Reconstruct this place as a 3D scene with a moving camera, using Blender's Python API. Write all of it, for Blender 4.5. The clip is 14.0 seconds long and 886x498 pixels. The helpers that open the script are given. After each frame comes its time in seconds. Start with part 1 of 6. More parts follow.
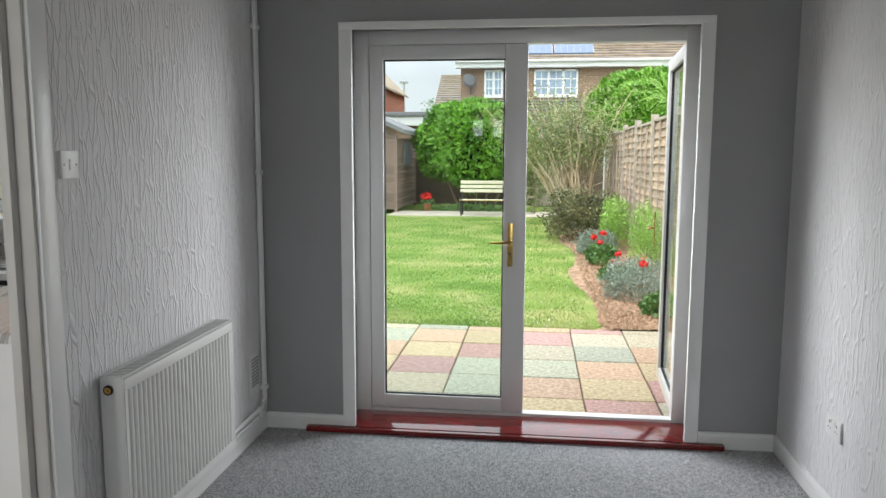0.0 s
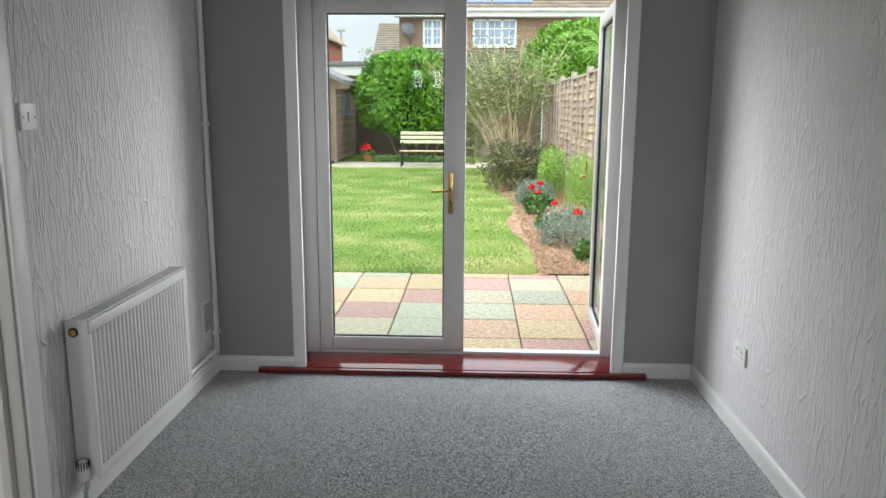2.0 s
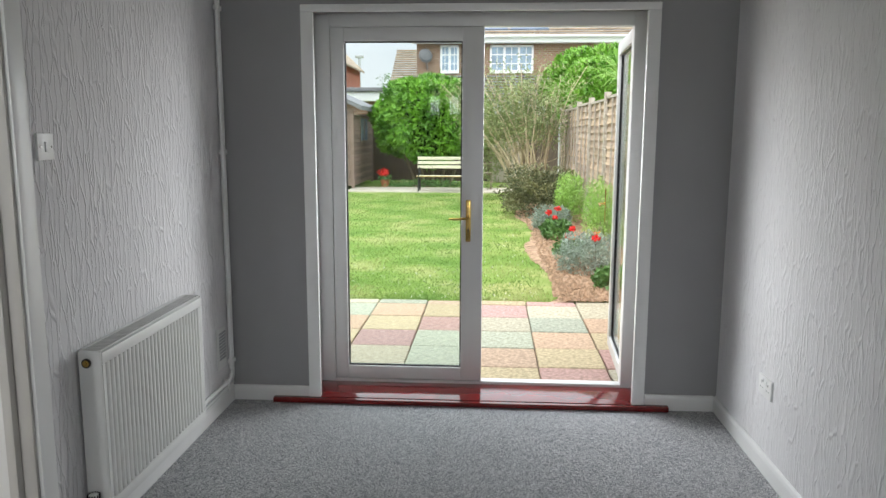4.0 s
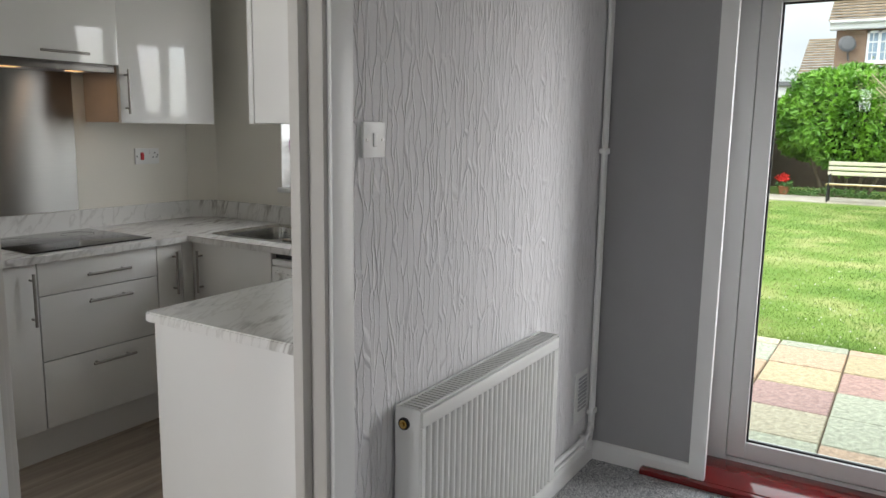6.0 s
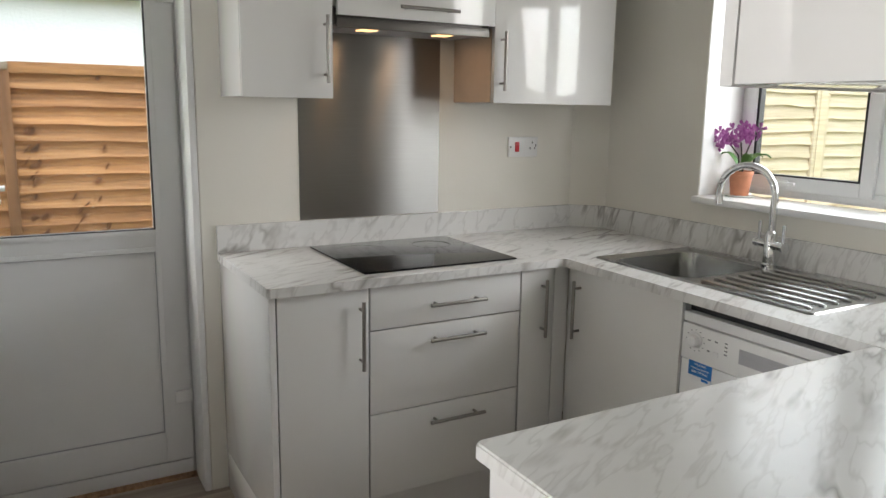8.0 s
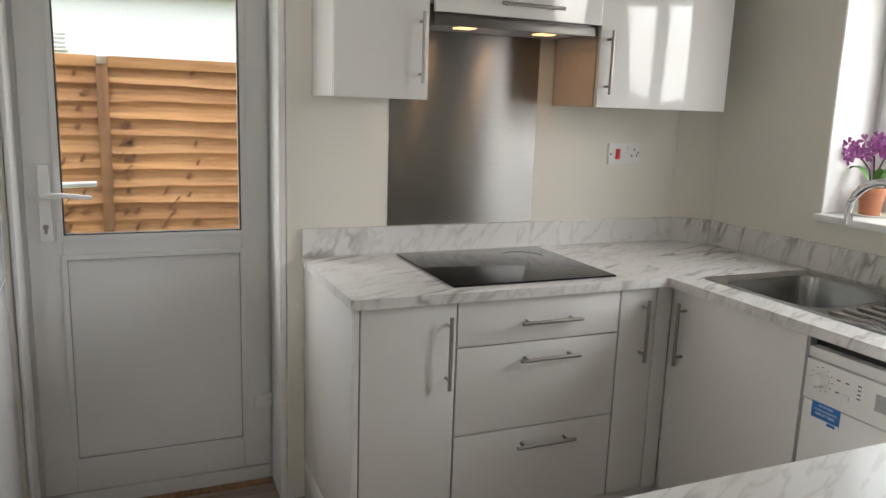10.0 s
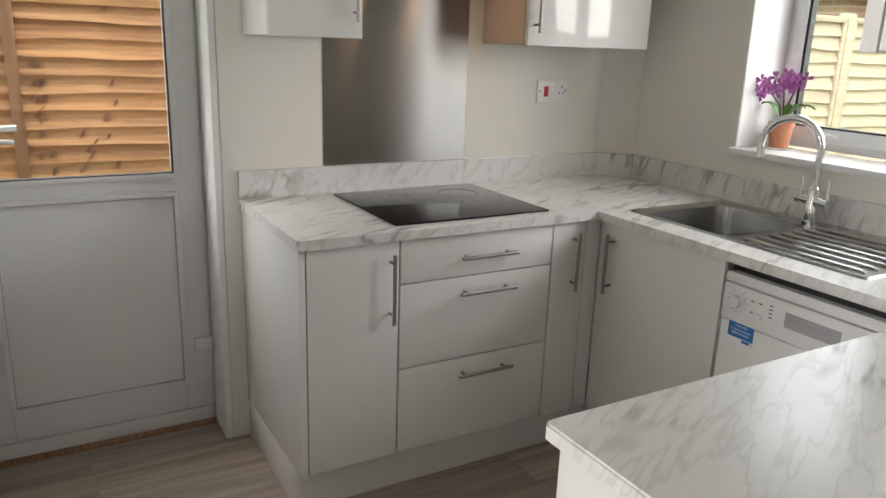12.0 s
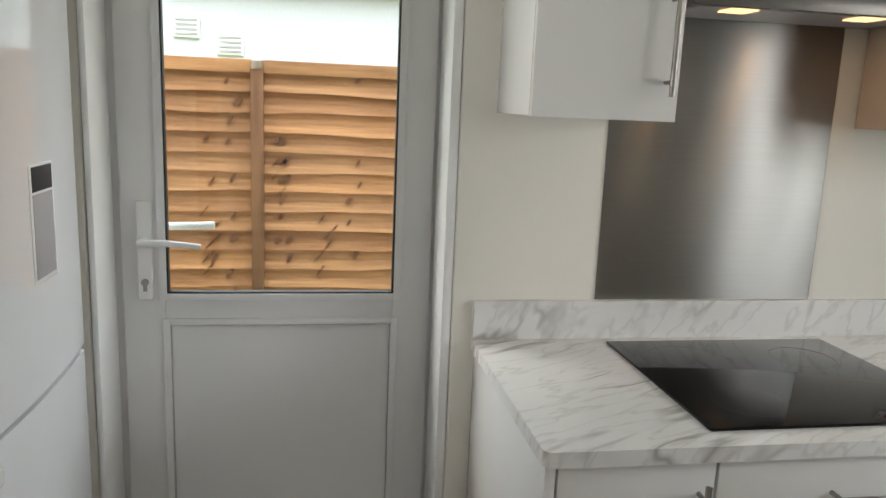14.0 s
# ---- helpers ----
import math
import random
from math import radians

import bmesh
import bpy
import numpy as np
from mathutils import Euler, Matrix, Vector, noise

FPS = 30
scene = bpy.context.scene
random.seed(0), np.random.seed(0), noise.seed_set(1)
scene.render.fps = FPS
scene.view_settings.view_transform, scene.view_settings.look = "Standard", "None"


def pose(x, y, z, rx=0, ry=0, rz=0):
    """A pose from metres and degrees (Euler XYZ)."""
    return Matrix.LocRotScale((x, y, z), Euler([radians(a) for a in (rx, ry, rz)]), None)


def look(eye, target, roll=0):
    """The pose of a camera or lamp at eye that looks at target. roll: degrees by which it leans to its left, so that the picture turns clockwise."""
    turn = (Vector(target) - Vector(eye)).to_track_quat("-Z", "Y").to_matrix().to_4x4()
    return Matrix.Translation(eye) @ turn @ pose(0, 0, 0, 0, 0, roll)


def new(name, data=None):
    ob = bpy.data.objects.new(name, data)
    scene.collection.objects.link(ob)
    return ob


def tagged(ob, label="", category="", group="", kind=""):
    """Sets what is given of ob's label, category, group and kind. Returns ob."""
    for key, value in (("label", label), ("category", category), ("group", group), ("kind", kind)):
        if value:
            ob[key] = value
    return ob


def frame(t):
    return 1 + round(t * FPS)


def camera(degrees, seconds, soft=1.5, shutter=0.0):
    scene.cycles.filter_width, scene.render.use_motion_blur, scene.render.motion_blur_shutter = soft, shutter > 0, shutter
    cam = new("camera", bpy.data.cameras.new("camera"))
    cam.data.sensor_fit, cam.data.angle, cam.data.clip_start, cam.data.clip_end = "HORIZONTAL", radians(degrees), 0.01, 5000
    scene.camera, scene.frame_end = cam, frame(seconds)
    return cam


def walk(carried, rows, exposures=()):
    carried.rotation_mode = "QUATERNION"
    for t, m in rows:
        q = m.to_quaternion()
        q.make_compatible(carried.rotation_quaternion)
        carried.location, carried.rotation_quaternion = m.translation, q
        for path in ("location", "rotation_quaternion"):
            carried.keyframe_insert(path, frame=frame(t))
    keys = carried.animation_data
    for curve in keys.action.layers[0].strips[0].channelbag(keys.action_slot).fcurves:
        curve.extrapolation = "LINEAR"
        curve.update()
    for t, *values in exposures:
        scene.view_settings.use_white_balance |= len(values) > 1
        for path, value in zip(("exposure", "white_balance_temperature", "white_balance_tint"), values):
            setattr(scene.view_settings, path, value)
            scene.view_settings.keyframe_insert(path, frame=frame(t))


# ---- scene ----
cam = camera(61.3, 14.0)
PATH = [
    (0, (0.034, 0.192, 1.454), (-0.208, 2.162, 1.209), 0.2),
    (0.5, (0.045, 0.15, 1.462), (-0.053, 2.123, 1.149), -0.4),
    (1, (0.048, 0.122, 1.454), (-0.027, 2.079, 1.049), -0.4),
    (1.5, (0.044, 0.086, 1.463), (-0.03, 2.032, 1.01), -0.1),
    (2, (0.037, -0.019, 1.462), (-0.044, 1.944, 1.09), 0.3),
    (2.2, (0.045, -0.08, 1.454), (-0.053, 1.889, 1.116), 0.4),
    (4.3, (0.03, 0.094, 1.478), (-0.11, 2.065, 1.171), 0.1),
    (4.5, (0.026, 0.162, 1.476), (-0.162, 2.129, 1.171), -0.1),
    (5, (-0.022, 0.396, 1.465), (-0.473, 2.32, 1.157), 0.8),
    (5.5, (-0.081, 0.64, 1.475), (-0.882, 2.445, 1.161), 1.9),
    (6, (-0.279, 0.896, 1.459), (-1.326, 2.569, 1.137), 0.9),
    (6.5, (-0.513, 1.145, 1.453), (-1.82, 2.623, 1.126), 0.1),
    (7, (-0.716, 1.398, 1.453), (-2.279, 2.6, 1.117), 1.2),
    (7.5, (-0.956, 1.532, 1.443), (-2.632, 2.56, 1.076), 1.2),
    (8, (-1.215, 1.647, 1.427), (-2.924, 2.618, 1.061), 0.9),
    (8.5, (-1.403, 1.737, 1.377), (-3.195, 2.531, 0.98), 1.5),
    (8.7, (-1.447, 1.742, 1.353), (-3.265, 2.466, 0.941), 1.9),
    (10.8, (-1.338, 1.589, 1.482), (-3.097, 2.471, 1.125), 1.6),
    (11, (-1.34, 1.571, 1.477), (-3.064, 2.51, 1.09), 1.8),
    (11.5, (-1.34, 1.574, 1.451), (-2.998, 2.588, 0.98), 2.0),
    (12, (-1.353, 1.594, 1.455), (-3.022, 2.558, 0.923), 2.0),
    (12.5, (-1.405, 1.709, 1.481), (-3.204, 2.417, 0.968), 2.5),
    (13, (-1.54, 1.798, 1.485), (-3.435, 2.236, 1.018), 2.5),
    (13.5, (-1.832, 1.823, 1.48), (-3.768, 2.111, 1.071), 1.8),
    (14, (-2.17, 1.864, 1.474), (-4.105, 2.197, 1.095), 2.4),
]
walk(cam, [(t, look(eye, target, roll)) for t, eye, target, roll in PATH], [(0, 0.5, 6600, 11), (1.5, 0.56, 6600, 11), (4.5, 0.54, 6600, 11), (5.5, 0.48, 6650, 12), (6.5, 1.0, 6750, 14), (7.5, 1.22, 6750, 14), (8.5, 1.36, 6850, 15), (11.0, 1.32, 6950, 16), (13.0, 1.4, 6900, 16), (14.0, 1.35, 6800, 13)])

# ---- world, sun, lights ----
world = bpy.data.worlds.new("sky")
scene.world = world
world.use_nodes = True
wn, wl = world.node_tree.nodes, world.node_tree.links
sky = wn.new("ShaderNodeTexSky")
sky.sky_type, sky.sun_disc = 'NISHITA', False
sky.sun_elevation, sky.sun_rotation = radians(50), radians(215)
sky_strength = 0.13
cloud = wn.new("ShaderNodeTexNoise")
cloud.inputs["Scale"].default_value, cloud.inputs["Detail"].default_value = 3.0, 6.0
cramp = wn.new("ShaderNodeValToRGB")
cramp.color_ramp.elements[0].position, cramp.color_ramp.elements[1].position = 0.3, 0.75
cramp.color_ramp.elements[0].color, cramp.color_ramp.elements[1].color = (11.5, 12.7, 13.8, 1), (16.0, 16.6, 17.2, 1)
cmix = wn.new("ShaderNodeMixRGB")
cmix.inputs["Fac"].default_value = 0.85
wl.new(cloud.outputs["Fac"], cramp.inputs["Fac"])
wl.new(sky.outputs["Color"], cmix.inputs["Color1"])
wl.new(cramp.outputs["Color"], cmix.inputs["Color2"])
# a thin overcast sky is several times as bright overhead as at the horizon
wco = wn.new("ShaderNodeTexCoord")
wsep = wn.new("ShaderNodeSeparateXYZ")
wrise = wn.new("ShaderNodeMapRange")
wrise.inputs["From Min"].default_value, wrise.inputs["From Max"].default_value = 0.1, 0.45
wrise.inputs["To Min"].default_value, wrise.inputs["To Max"].default_value = 0.42, 1.35
wmul = wn.new("ShaderNodeVectorMath")
wmul.operation = 'SCALE'
wl.new(wco.outputs["Generated"], wsep.inputs["Vector"])
wl.new(wsep.outputs["Z"], wrise.inputs["Value"])
wl.new(cmix.outputs["Color"], wmul.inputs[0])
wl.new(wrise.outputs["Result"], wmul.inputs["Scale"])
wl.new(wmul.outputs["Vector"], wn["Background"].inputs["Color"])
wn["Background"].inputs["Strength"].default_value = sky_strength

sun = new("sun", bpy.data.lights.new("sun", 'SUN'))
sun.data.energy, sun.data.angle, sun.data.color = 0.8, radians(25), (1.0, 0.95, 0.87)
sun.matrix_world = look((-6, -12, 20), (0, 0, 0))


def window_light(name, eye, target, wide, high, watts, spread=180, colour=(0.93, 0.97, 1.0)):
    """A flat lamp: added daylight at a real or made-up opening, or a hood lamp."""
    lamp = new(name, bpy.data.lights.new(name, 'AREA'))
    lamp.data.shape, lamp.data.size, lamp.data.size_y = 'RECTANGLE', wide, high
    lamp.data.energy, lamp.data.color, lamp.data.spread = watts, colour, radians(spread)
    lamp.matrix_world = look(eye, target)
    return lamp


# added fill lamp behind the camera, in a made-up front opening
window_light("front_fill_light", (0.78, -5.08, 1.5), (0.9, 0, 1.3), 0.75, 1.2, 24)
for x in (-0.99, -0.64):
    window_light("front_door_pane_daylight", (x, -5.1, 1.95), (x, 0, 1.9), 0.15, 0.3, 0.6)
window_light("patio_daylight_westward", (0.1, 4.6, 1.2), (-0.7, 4.0, 1.05), 0.7, 1.7, 4.6, 70)
window_light("patio_daylight_eastward", (-0.1, 4.6, 1.2), (0.6, 3.9, 0.95), 0.7, 1.7, 5.2, 62)
# unseen lamp added at the kitchen's south end to lift the base units
window_light("kitchen_end_fill_light", (-1.86, -1.06, 1.5), (-3.0, 2.4, 0.6), 0.7, 1.0, 26)
window_light("kitchen_window_daylight", (-2.6, 4.4, 1.6), (-3.2, 3.7, 1.2), 1.0, 0.8, 4.4, 130)
for y in (2.74, 3.04):
    window_light("hood_lamp_light", (-3.7, y, 1.688), (-3.7, y, 0), 0.06, 0.06, 0.06, 180, (1.0, 0.62, 0.32))


# ---- materials ----
def mat(name, colour, rough=0.5, metal=0.0, spec=0.5, coat=0.0, var=0.08, scale=6.0, bump=0.0, bump_scale=80.0, stretch=(1, 1, 1), emit=0.0, ramp=None, detail=4.0):
    """Two-scale noise over a base colour, with fine relief."""
    m = bpy.data.materials.new(name)
    m.use_nodes = True
    n, l = m.node_tree.nodes, m.node_tree.links
    b = n["Principled BSDF"]
    b.inputs["Roughness"].default_value, b.inputs["Metallic"].default_value = rough, metal
    b.inputs["Specular IOR Level"].default_value, b.inputs["Coat Weight"].default_value = spec, coat
    b.inputs["Coat Roughness"].default_value = 0.05
    co = n.new("ShaderNodeTexCoord")
    mp = n.new("ShaderNodeMapping")
    mp.inputs["Scale"].default_value = stretch
    l.new(co.outputs["Object"], mp.inputs["Vector"])
    big = n.new("ShaderNodeTexNoise")
    big.inputs["Scale"].default_value, big.inputs["Detail"].default_value = scale, detail
    l.new(mp.outputs["Vector"], big.inputs["Vector"])
    cr = n.new("ShaderNodeValToRGB")
    e = cr.color_ramp.elements
    e[0].position, e[1].position = 0.3, 0.7
    c = list(colour)
    e[0].color = (*[v * (1 - var) for v in c], 1)
    e[1].color = (*[min(1, v * (1 + var)) for v in c], 1)
    if ramp:
        while len(e) < len(ramp):
            e.new(0.5)
        for el, (p, col) in zip(e, ramp):
            el.position, el.color = p, (*col, 1)
    l.new(big.outputs["Fac"], cr.inputs["Fac"])
    l.new(cr.outputs["Color"], b.inputs["Base Color"])
    if bump:
        fine = n.new("ShaderNodeTexNoise")
        fine.inputs["Scale"].default_value, fine.inputs["Detail"].default_value = bump_scale, 3.0
        l.new(mp.outputs["Vector"], fine.inputs["Vector"])
        bp = n.new("ShaderNodeBump")
        bp.inputs["Strength"].default_value, bp.inputs["Distance"].default_value = bump, 0.004
        l.new(fine.outputs["Fac"], bp.inputs["Height"])
        l.new(bp.outputs["Normal"], b.inputs["Normal"])
    if emit:
        b.inputs["Emission Color"].default_value, b.inputs["Emission Strength"].default_value = (*colour, 1), emit
    return m


def per_object(m, colours):
    """Tints the base colour by the object's random number, stepping through colours."""
    n, l = m.node_tree.nodes, m.node_tree.links
    info = n.new("ShaderNodeObjectInfo")
    cr = n.new("ShaderNodeValToRGB")
    cr.color_ramp.interpolation = 'CONSTANT'
    e = cr.color_ramp.elements
    while len(e) < len(colours):
        e.new(0.5)
    for k, (el, c) in enumerate(zip(e, colours)):
        el.position, el.color = k / len(colours), (*c, 1)
    l.new(info.outputs["Random"], cr.inputs["Fac"])
    mx = n.new("ShaderNodeMixRGB")
    mx.blend_type = 'MULTIPLY'
    mx.inputs["Fac"].default_value = 1.0
    b = n["Principled BSDF"]
    src = b.inputs["Base Color"].links[0].from_socket
    l.new(src, mx.inputs["Color1"])
    l.new(cr.outputs["Color"], mx.inputs["Color2"])
    l.new(mx.outputs["Color"], b.inputs["Base Color"])
    return m


def glass_mat(name, tint=(1, 1, 1)):
    """Clear pane: see-through with a sheen of reflection by angle."""
    m = bpy.data.materials.new(name)
    m.use_nodes = True
    n, l = m.node_tree.nodes, m.node_tree.links
    n.remove(n["Principled BSDF"])
    tr, gl, mx = n.new("ShaderNodeBsdfTransparent"), n.new("ShaderNodeBsdfGlossy"), n.new("ShaderNodeMixShader")
    facing, power, fr = n.new("ShaderNodeLayerWeight"), n.new("ShaderNodeMath"), n.new("ShaderNodeMath")
    power.operation, power.inputs[1].default_value = 'POWER', 5.0
    fr.operation, fr.inputs[1].default_value, fr.inputs[2].default_value = 'MULTIPLY_ADD', 0.45, 0.022
    facing.inputs["Blend"].default_value = 0.5
    l.new(facing.outputs["Facing"], power.inputs[0])
    l.new(power.outputs["Value"], fr.inputs[0])
    tr.inputs["Color"].default_value = (*tint, 1)
    gl.inputs["Roughness"].default_value = 0.01
    l.new(fr.outputs["Value"], mx.inputs["Fac"])
    l.new(tr.outputs["BSDF"], mx.inputs[1])
    l.new(gl.outputs["BSDF"], mx.inputs[2])
    l.new(mx.outputs["Shader"], n["Material Output"].inputs["Surface"])
    return m


def wallpaper_mat(name, colour):
    """Embossed paper: long wandering upright ridges joined by short rungs."""
    m = mat(name, colour, rough=0.75, spec=0.25, var=0.03, scale=3.0)
    n, l = m.node_tree.nodes, m.node_tree.links
    b = n["Principled BSDF"]
    co = n.new("ShaderNodeTexCoord")
    warp = n.new("ShaderNodeTexNoise")
    warp.inputs["Scale"].default_value, warp.inputs["Detail"].default_value = 13.0, 3.0
    l.new(co.outputs["Object"], warp.inputs["Vector"])
    add = n.new("ShaderNodeVectorMath")
    add.operation = 'MULTIPLY_ADD'
    add.inputs[1].default_value = (0.03, 0.03, 0.03)
    l.new(warp.outputs["Color"], add.inputs[0])
    l.new(co.outputs["Object"], add.inputs[2])
    mp = n.new("ShaderNodeMapping")
    mp.inputs["Scale"].default_value = (0.01, 40, 5.4)
    l.new(add.outputs["Vector"], mp.inputs["Vector"])
    vo = n.new("ShaderNodeTexVoronoi")
    vo.feature = 'DISTANCE_TO_EDGE'
    vo.inputs["Scale"].default_value = 1.0
    vo.inputs["Randomness"].default_value = 0.85
    l.new(mp.outputs["Vector"], vo.inputs["Vector"])
    mr = n.new("ShaderNodeMapRange")
    mr.interpolation_type = 'SMOOTHSTEP'
    mr.inputs["From Max"].default_value = 0.085
    mr.inputs["To Min"].default_value, mr.inputs["To Max"].default_value = 1.0, 0.0
    l.new(vo.outputs["Distance"], mr.inputs["Value"])
    fine = n.new("ShaderNodeTexNoise")
    fine.inputs["Scale"].default_value = 160.0
    l.new(co.outputs["Object"], fine.inputs["Vector"])
    sm = n.new("ShaderNodeMath")
    sm.operation = 'MULTIPLY_ADD'
    sm.inputs[1].default_value = 0.25
    l.new(fine.outputs["Fac"], sm.inputs[0])
    l.new(mr.outputs["Result"], sm.inputs[2])
    bp = n.new("ShaderNodeBump")
    bp.inputs["Strength"].default_value, bp.inputs["Distance"].default_value = 1.0, 0.0042
    l.new(sm.outputs["Value"], bp.inputs["Height"])
    l.new(bp.outputs["Normal"], b.inputs["Normal"])
    return m


def marble_mat(name):
    """White laminate with slanting grey veins and cloudy smudges."""
    m = mat(name, (0.74, 0.735, 0.72), rough=0.22, var=0.03)
    n, l = m.node_tree.nodes, m.node_tree.links
    b = n["Principled BSDF"]
    co = n.new("ShaderNodeTexCoord")
    rot = n.new("ShaderNodeMapping")
    rot.inputs["Rotation"].default_value = (0.6, 0.0, radians(60))
    l.new(co.outputs["Object"], rot.inputs["Vector"])

    def veins(scale, stretch, wide, dist):
        mp = n.new("ShaderNodeMapping")
        mp.inputs["Scale"].default_value = stretch
        l.new(rot.outputs["Vector"], mp.inputs["Vector"])
        no = n.new("ShaderNodeTexNoise")
        no.inputs["Scale"].default_value, no.inputs["Detail"].default_value = scale, 3.0
        no.inputs["Distortion"].default_value = dist
        l.new(mp.outputs["Vector"], no.inputs["Vector"])
        a = n.new("ShaderNodeMath")
        a.operation = 'SUBTRACT'
        a.inputs[1].default_value = 0.5
        l.new(no.outputs["Fac"], a.inputs[0])
        c = n.new("ShaderNodeMath")
        c.operation = 'ABSOLUTE'
        l.new(a.outputs["Value"], c.inputs[0])
        r = n.new("ShaderNodeMapRange")
        r.inputs["From Max"].default_value = wide
        r.inputs["To Min"].default_value, r.inputs["To Max"].default_value = 1.0, 0.0
        l.new(c.outputs["Value"], r.inputs["Value"])
        return r.outputs["Result"]

    fade = n.new("ShaderNodeTexNoise")
    fade.inputs["Scale"].default_value = 4.5
    l.new(co.outputs["Object"], fade.inputs["Vector"])
    fr = n.new("ShaderNodeMapRange")
    fr.inputs["From Min"].default_value, fr.inputs["From Max"].default_value = 0.44, 0.62
    l.new(fade.outputs["Fac"], fr.inputs["Value"])
    v1, v2 = veins(2.3, (0.8, 5.5, 1.5), 0.05, 0.15), veins(4.2, (0.7, 5.5, 1.5), 0.035, 0.2)
    mul = n.new("ShaderNodeMath")
    mul.operation = 'MULTIPLY'
    l.new(v1, mul.inputs[0])
    l.new(fr.outputs["Result"], mul.inputs[1])
    mul2 = n.new("ShaderNodeMath")
    mul2.operation = 'MULTIPLY'
    mul2.inputs[1].default_value = 0.3
    l.new(v2, mul2.inputs[0])
    mx = n.new("ShaderNodeMath")
    mx.operation = 'MAXIMUM'
    l.new(mul.outputs["Value"], mx.inputs[0])
    l.new(mul2.outputs["Value"], mx.inputs[1])
    k = n.new("ShaderNodeMath")
    k.operation = 'MULTIPLY'
    k.inputs[1].default_value = 0.78
    l.new(mx.outputs["Value"], k.inputs[0])
    mix = n.new("ShaderNodeMixRGB")
    mix.inputs["Color2"].default_value = (0.27, 0.25, 0.23, 1)
    src = b.inputs["Base Color"].links[0].from_socket
    l.new(k.outputs["Value"], mix.inputs["Fac"])
    l.new(src, mix.inputs["Color1"])
    l.new(mix.outputs["Color"], b.inputs["Base Color"])
    return m


def wood_mat(name, light, dark, rough, grain=(1, 30, 30), scale=2.0, bump=0.3):
    return mat(name, light, rough=rough, scale=scale, stretch=grain, ramp=[(0.28, dark), (0.5, tuple((a + b) / 2 for a, b in zip(light, dark))), (0.72, light)], bump=bump, bump_scale=6.0, detail=7.0)


def brick_mat(name, c1, c2, mortar):
    m = mat(name, c1, rough=0.9, spec=0.2)
    n, l = m.node_tree.nodes, m.node_tree.links
    br = n.new("ShaderNodeTexBrick")
    co = n.new("ShaderNodeTexCoord")
    mp = n.new("ShaderNodeMapping")
    mp.inputs["Rotation"].default_value = (radians(-90), 0, 0)
    l.new(co.outputs["Object"], mp.inputs["Vector"])
    l.new(mp.outputs["Vector"], br.inputs["Vector"])
    br.inputs["Color1"].default_value, br.inputs["Color2"].default_value, br.inputs["Mortar"].default_value = (*c1, 1), (*c2, 1), (*mortar, 1)
    br.inputs["Scale"].default_value = 1.0
    br.inputs["Brick Width"].default_value, br.inputs["Row Height"].default_value, br.inputs["Mortar Size"].default_value = 0.225, 0.075, 0.008
    l.new(br.outputs["Color"], n["Principled BSDF"].inputs["Base Color"])
    return m


def leaf_mat(name, dark, light):
    m = mat(name, light, rough=0.5, scale=1.8, ramp=[(0.3, dark), (0.7, light)])
    b = m.node_tree.nodes["Principled BSDF"]
    b.inputs["Transmission Weight"].default_value = 0.0
    b.inputs["Subsurface Weight"].default_value = 0.0
    return m


M_paper = wallpaper_mat("embossed_wallpaper", (0.75, 0.74, 0.75))
M_greywall = mat("grey_wall_paint", (0.34, 0.337, 0.342), rough=0.8, spec=0.2, var=0.03, scale=2.5, bump=0.12, bump_scale=120)
M_cream = mat("cream_wall_paint", (0.77, 0.745, 0.68), rough=0.6, spec=0.3, var=0.02, scale=2.0, bump=0.06, bump_scale=60)
M_ceiling = mat("ceiling_paint", (0.8, 0.8, 0.79), rough=0.9, var=0.02)
M_gloss = mat("white_gloss_paint", (0.8, 0.8, 0.79), rough=0.3, var=0.025, scale=5, bump=0.05, bump_scale=40)
M_jamb = mat("off_white_satin_paint", (0.56, 0.54, 0.51), rough=0.4, var=0.03, scale=5, bump=0.06, bump_scale=30)
M_upvc = mat("white_upvc", (0.75, 0.75, 0.745), rough=0.28, var=0.015, scale=4)
M_gasket = mat("black_rubber_gasket", (0.012, 0.012, 0.013), rough=0.6)
M_glass = glass_mat("window_glass", (0.93, 0.96, 0.95))
M_redsill = mat("red_brown_gloss_paint", (0.16, 0.01, 0.01), spec=0.4, rough=0.12, coat=0.12, var=0.25, scale=9, bump=0.1, bump_scale=25)
M_carpet = mat("grey_twist_carpet", (0.2, 0.2, 0.205), rough=1.0, spec=0.05, scale=260, detail=3.0, ramp=[(0.4, (0.14, 0.142, 0.15)), (0.5, (0.37, 0.375, 0.385)), (0.6, (0.78, 0.78, 0.78))], bump=1.0, bump_scale=240)
M_rad = mat("white_radiator_enamel", (0.77, 0.77, 0.75), rough=0.32, var=0.02, scale=4)
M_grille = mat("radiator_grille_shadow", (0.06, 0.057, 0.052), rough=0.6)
M_brass = mat("polished_brass", (0.62, 0.42, 0.13), rough=0.25, metal=1.0, var=0.2, scale=30)
M_chrome = mat("chrome", (0.75, 0.76, 0.77), rough=0.07, metal=1.0, var=0.03)
M_steelbar = mat("brushed_nickel", (0.32, 0.305, 0.285), rough=0.32, metal=1.0, var=0.08, scale=60, stretch=(1, 1, 8))
M_steel = mat("brushed_stainless_steel", (0.36, 0.35, 0.335), rough=0.3, metal=1.0, var=0.025, scale=8, stretch=(1, 0.6, 30), bump=0.02, bump_scale=60)
sn = M_steel.node_tree.nodes
brush = sn.new("ShaderNodeCombineXYZ")
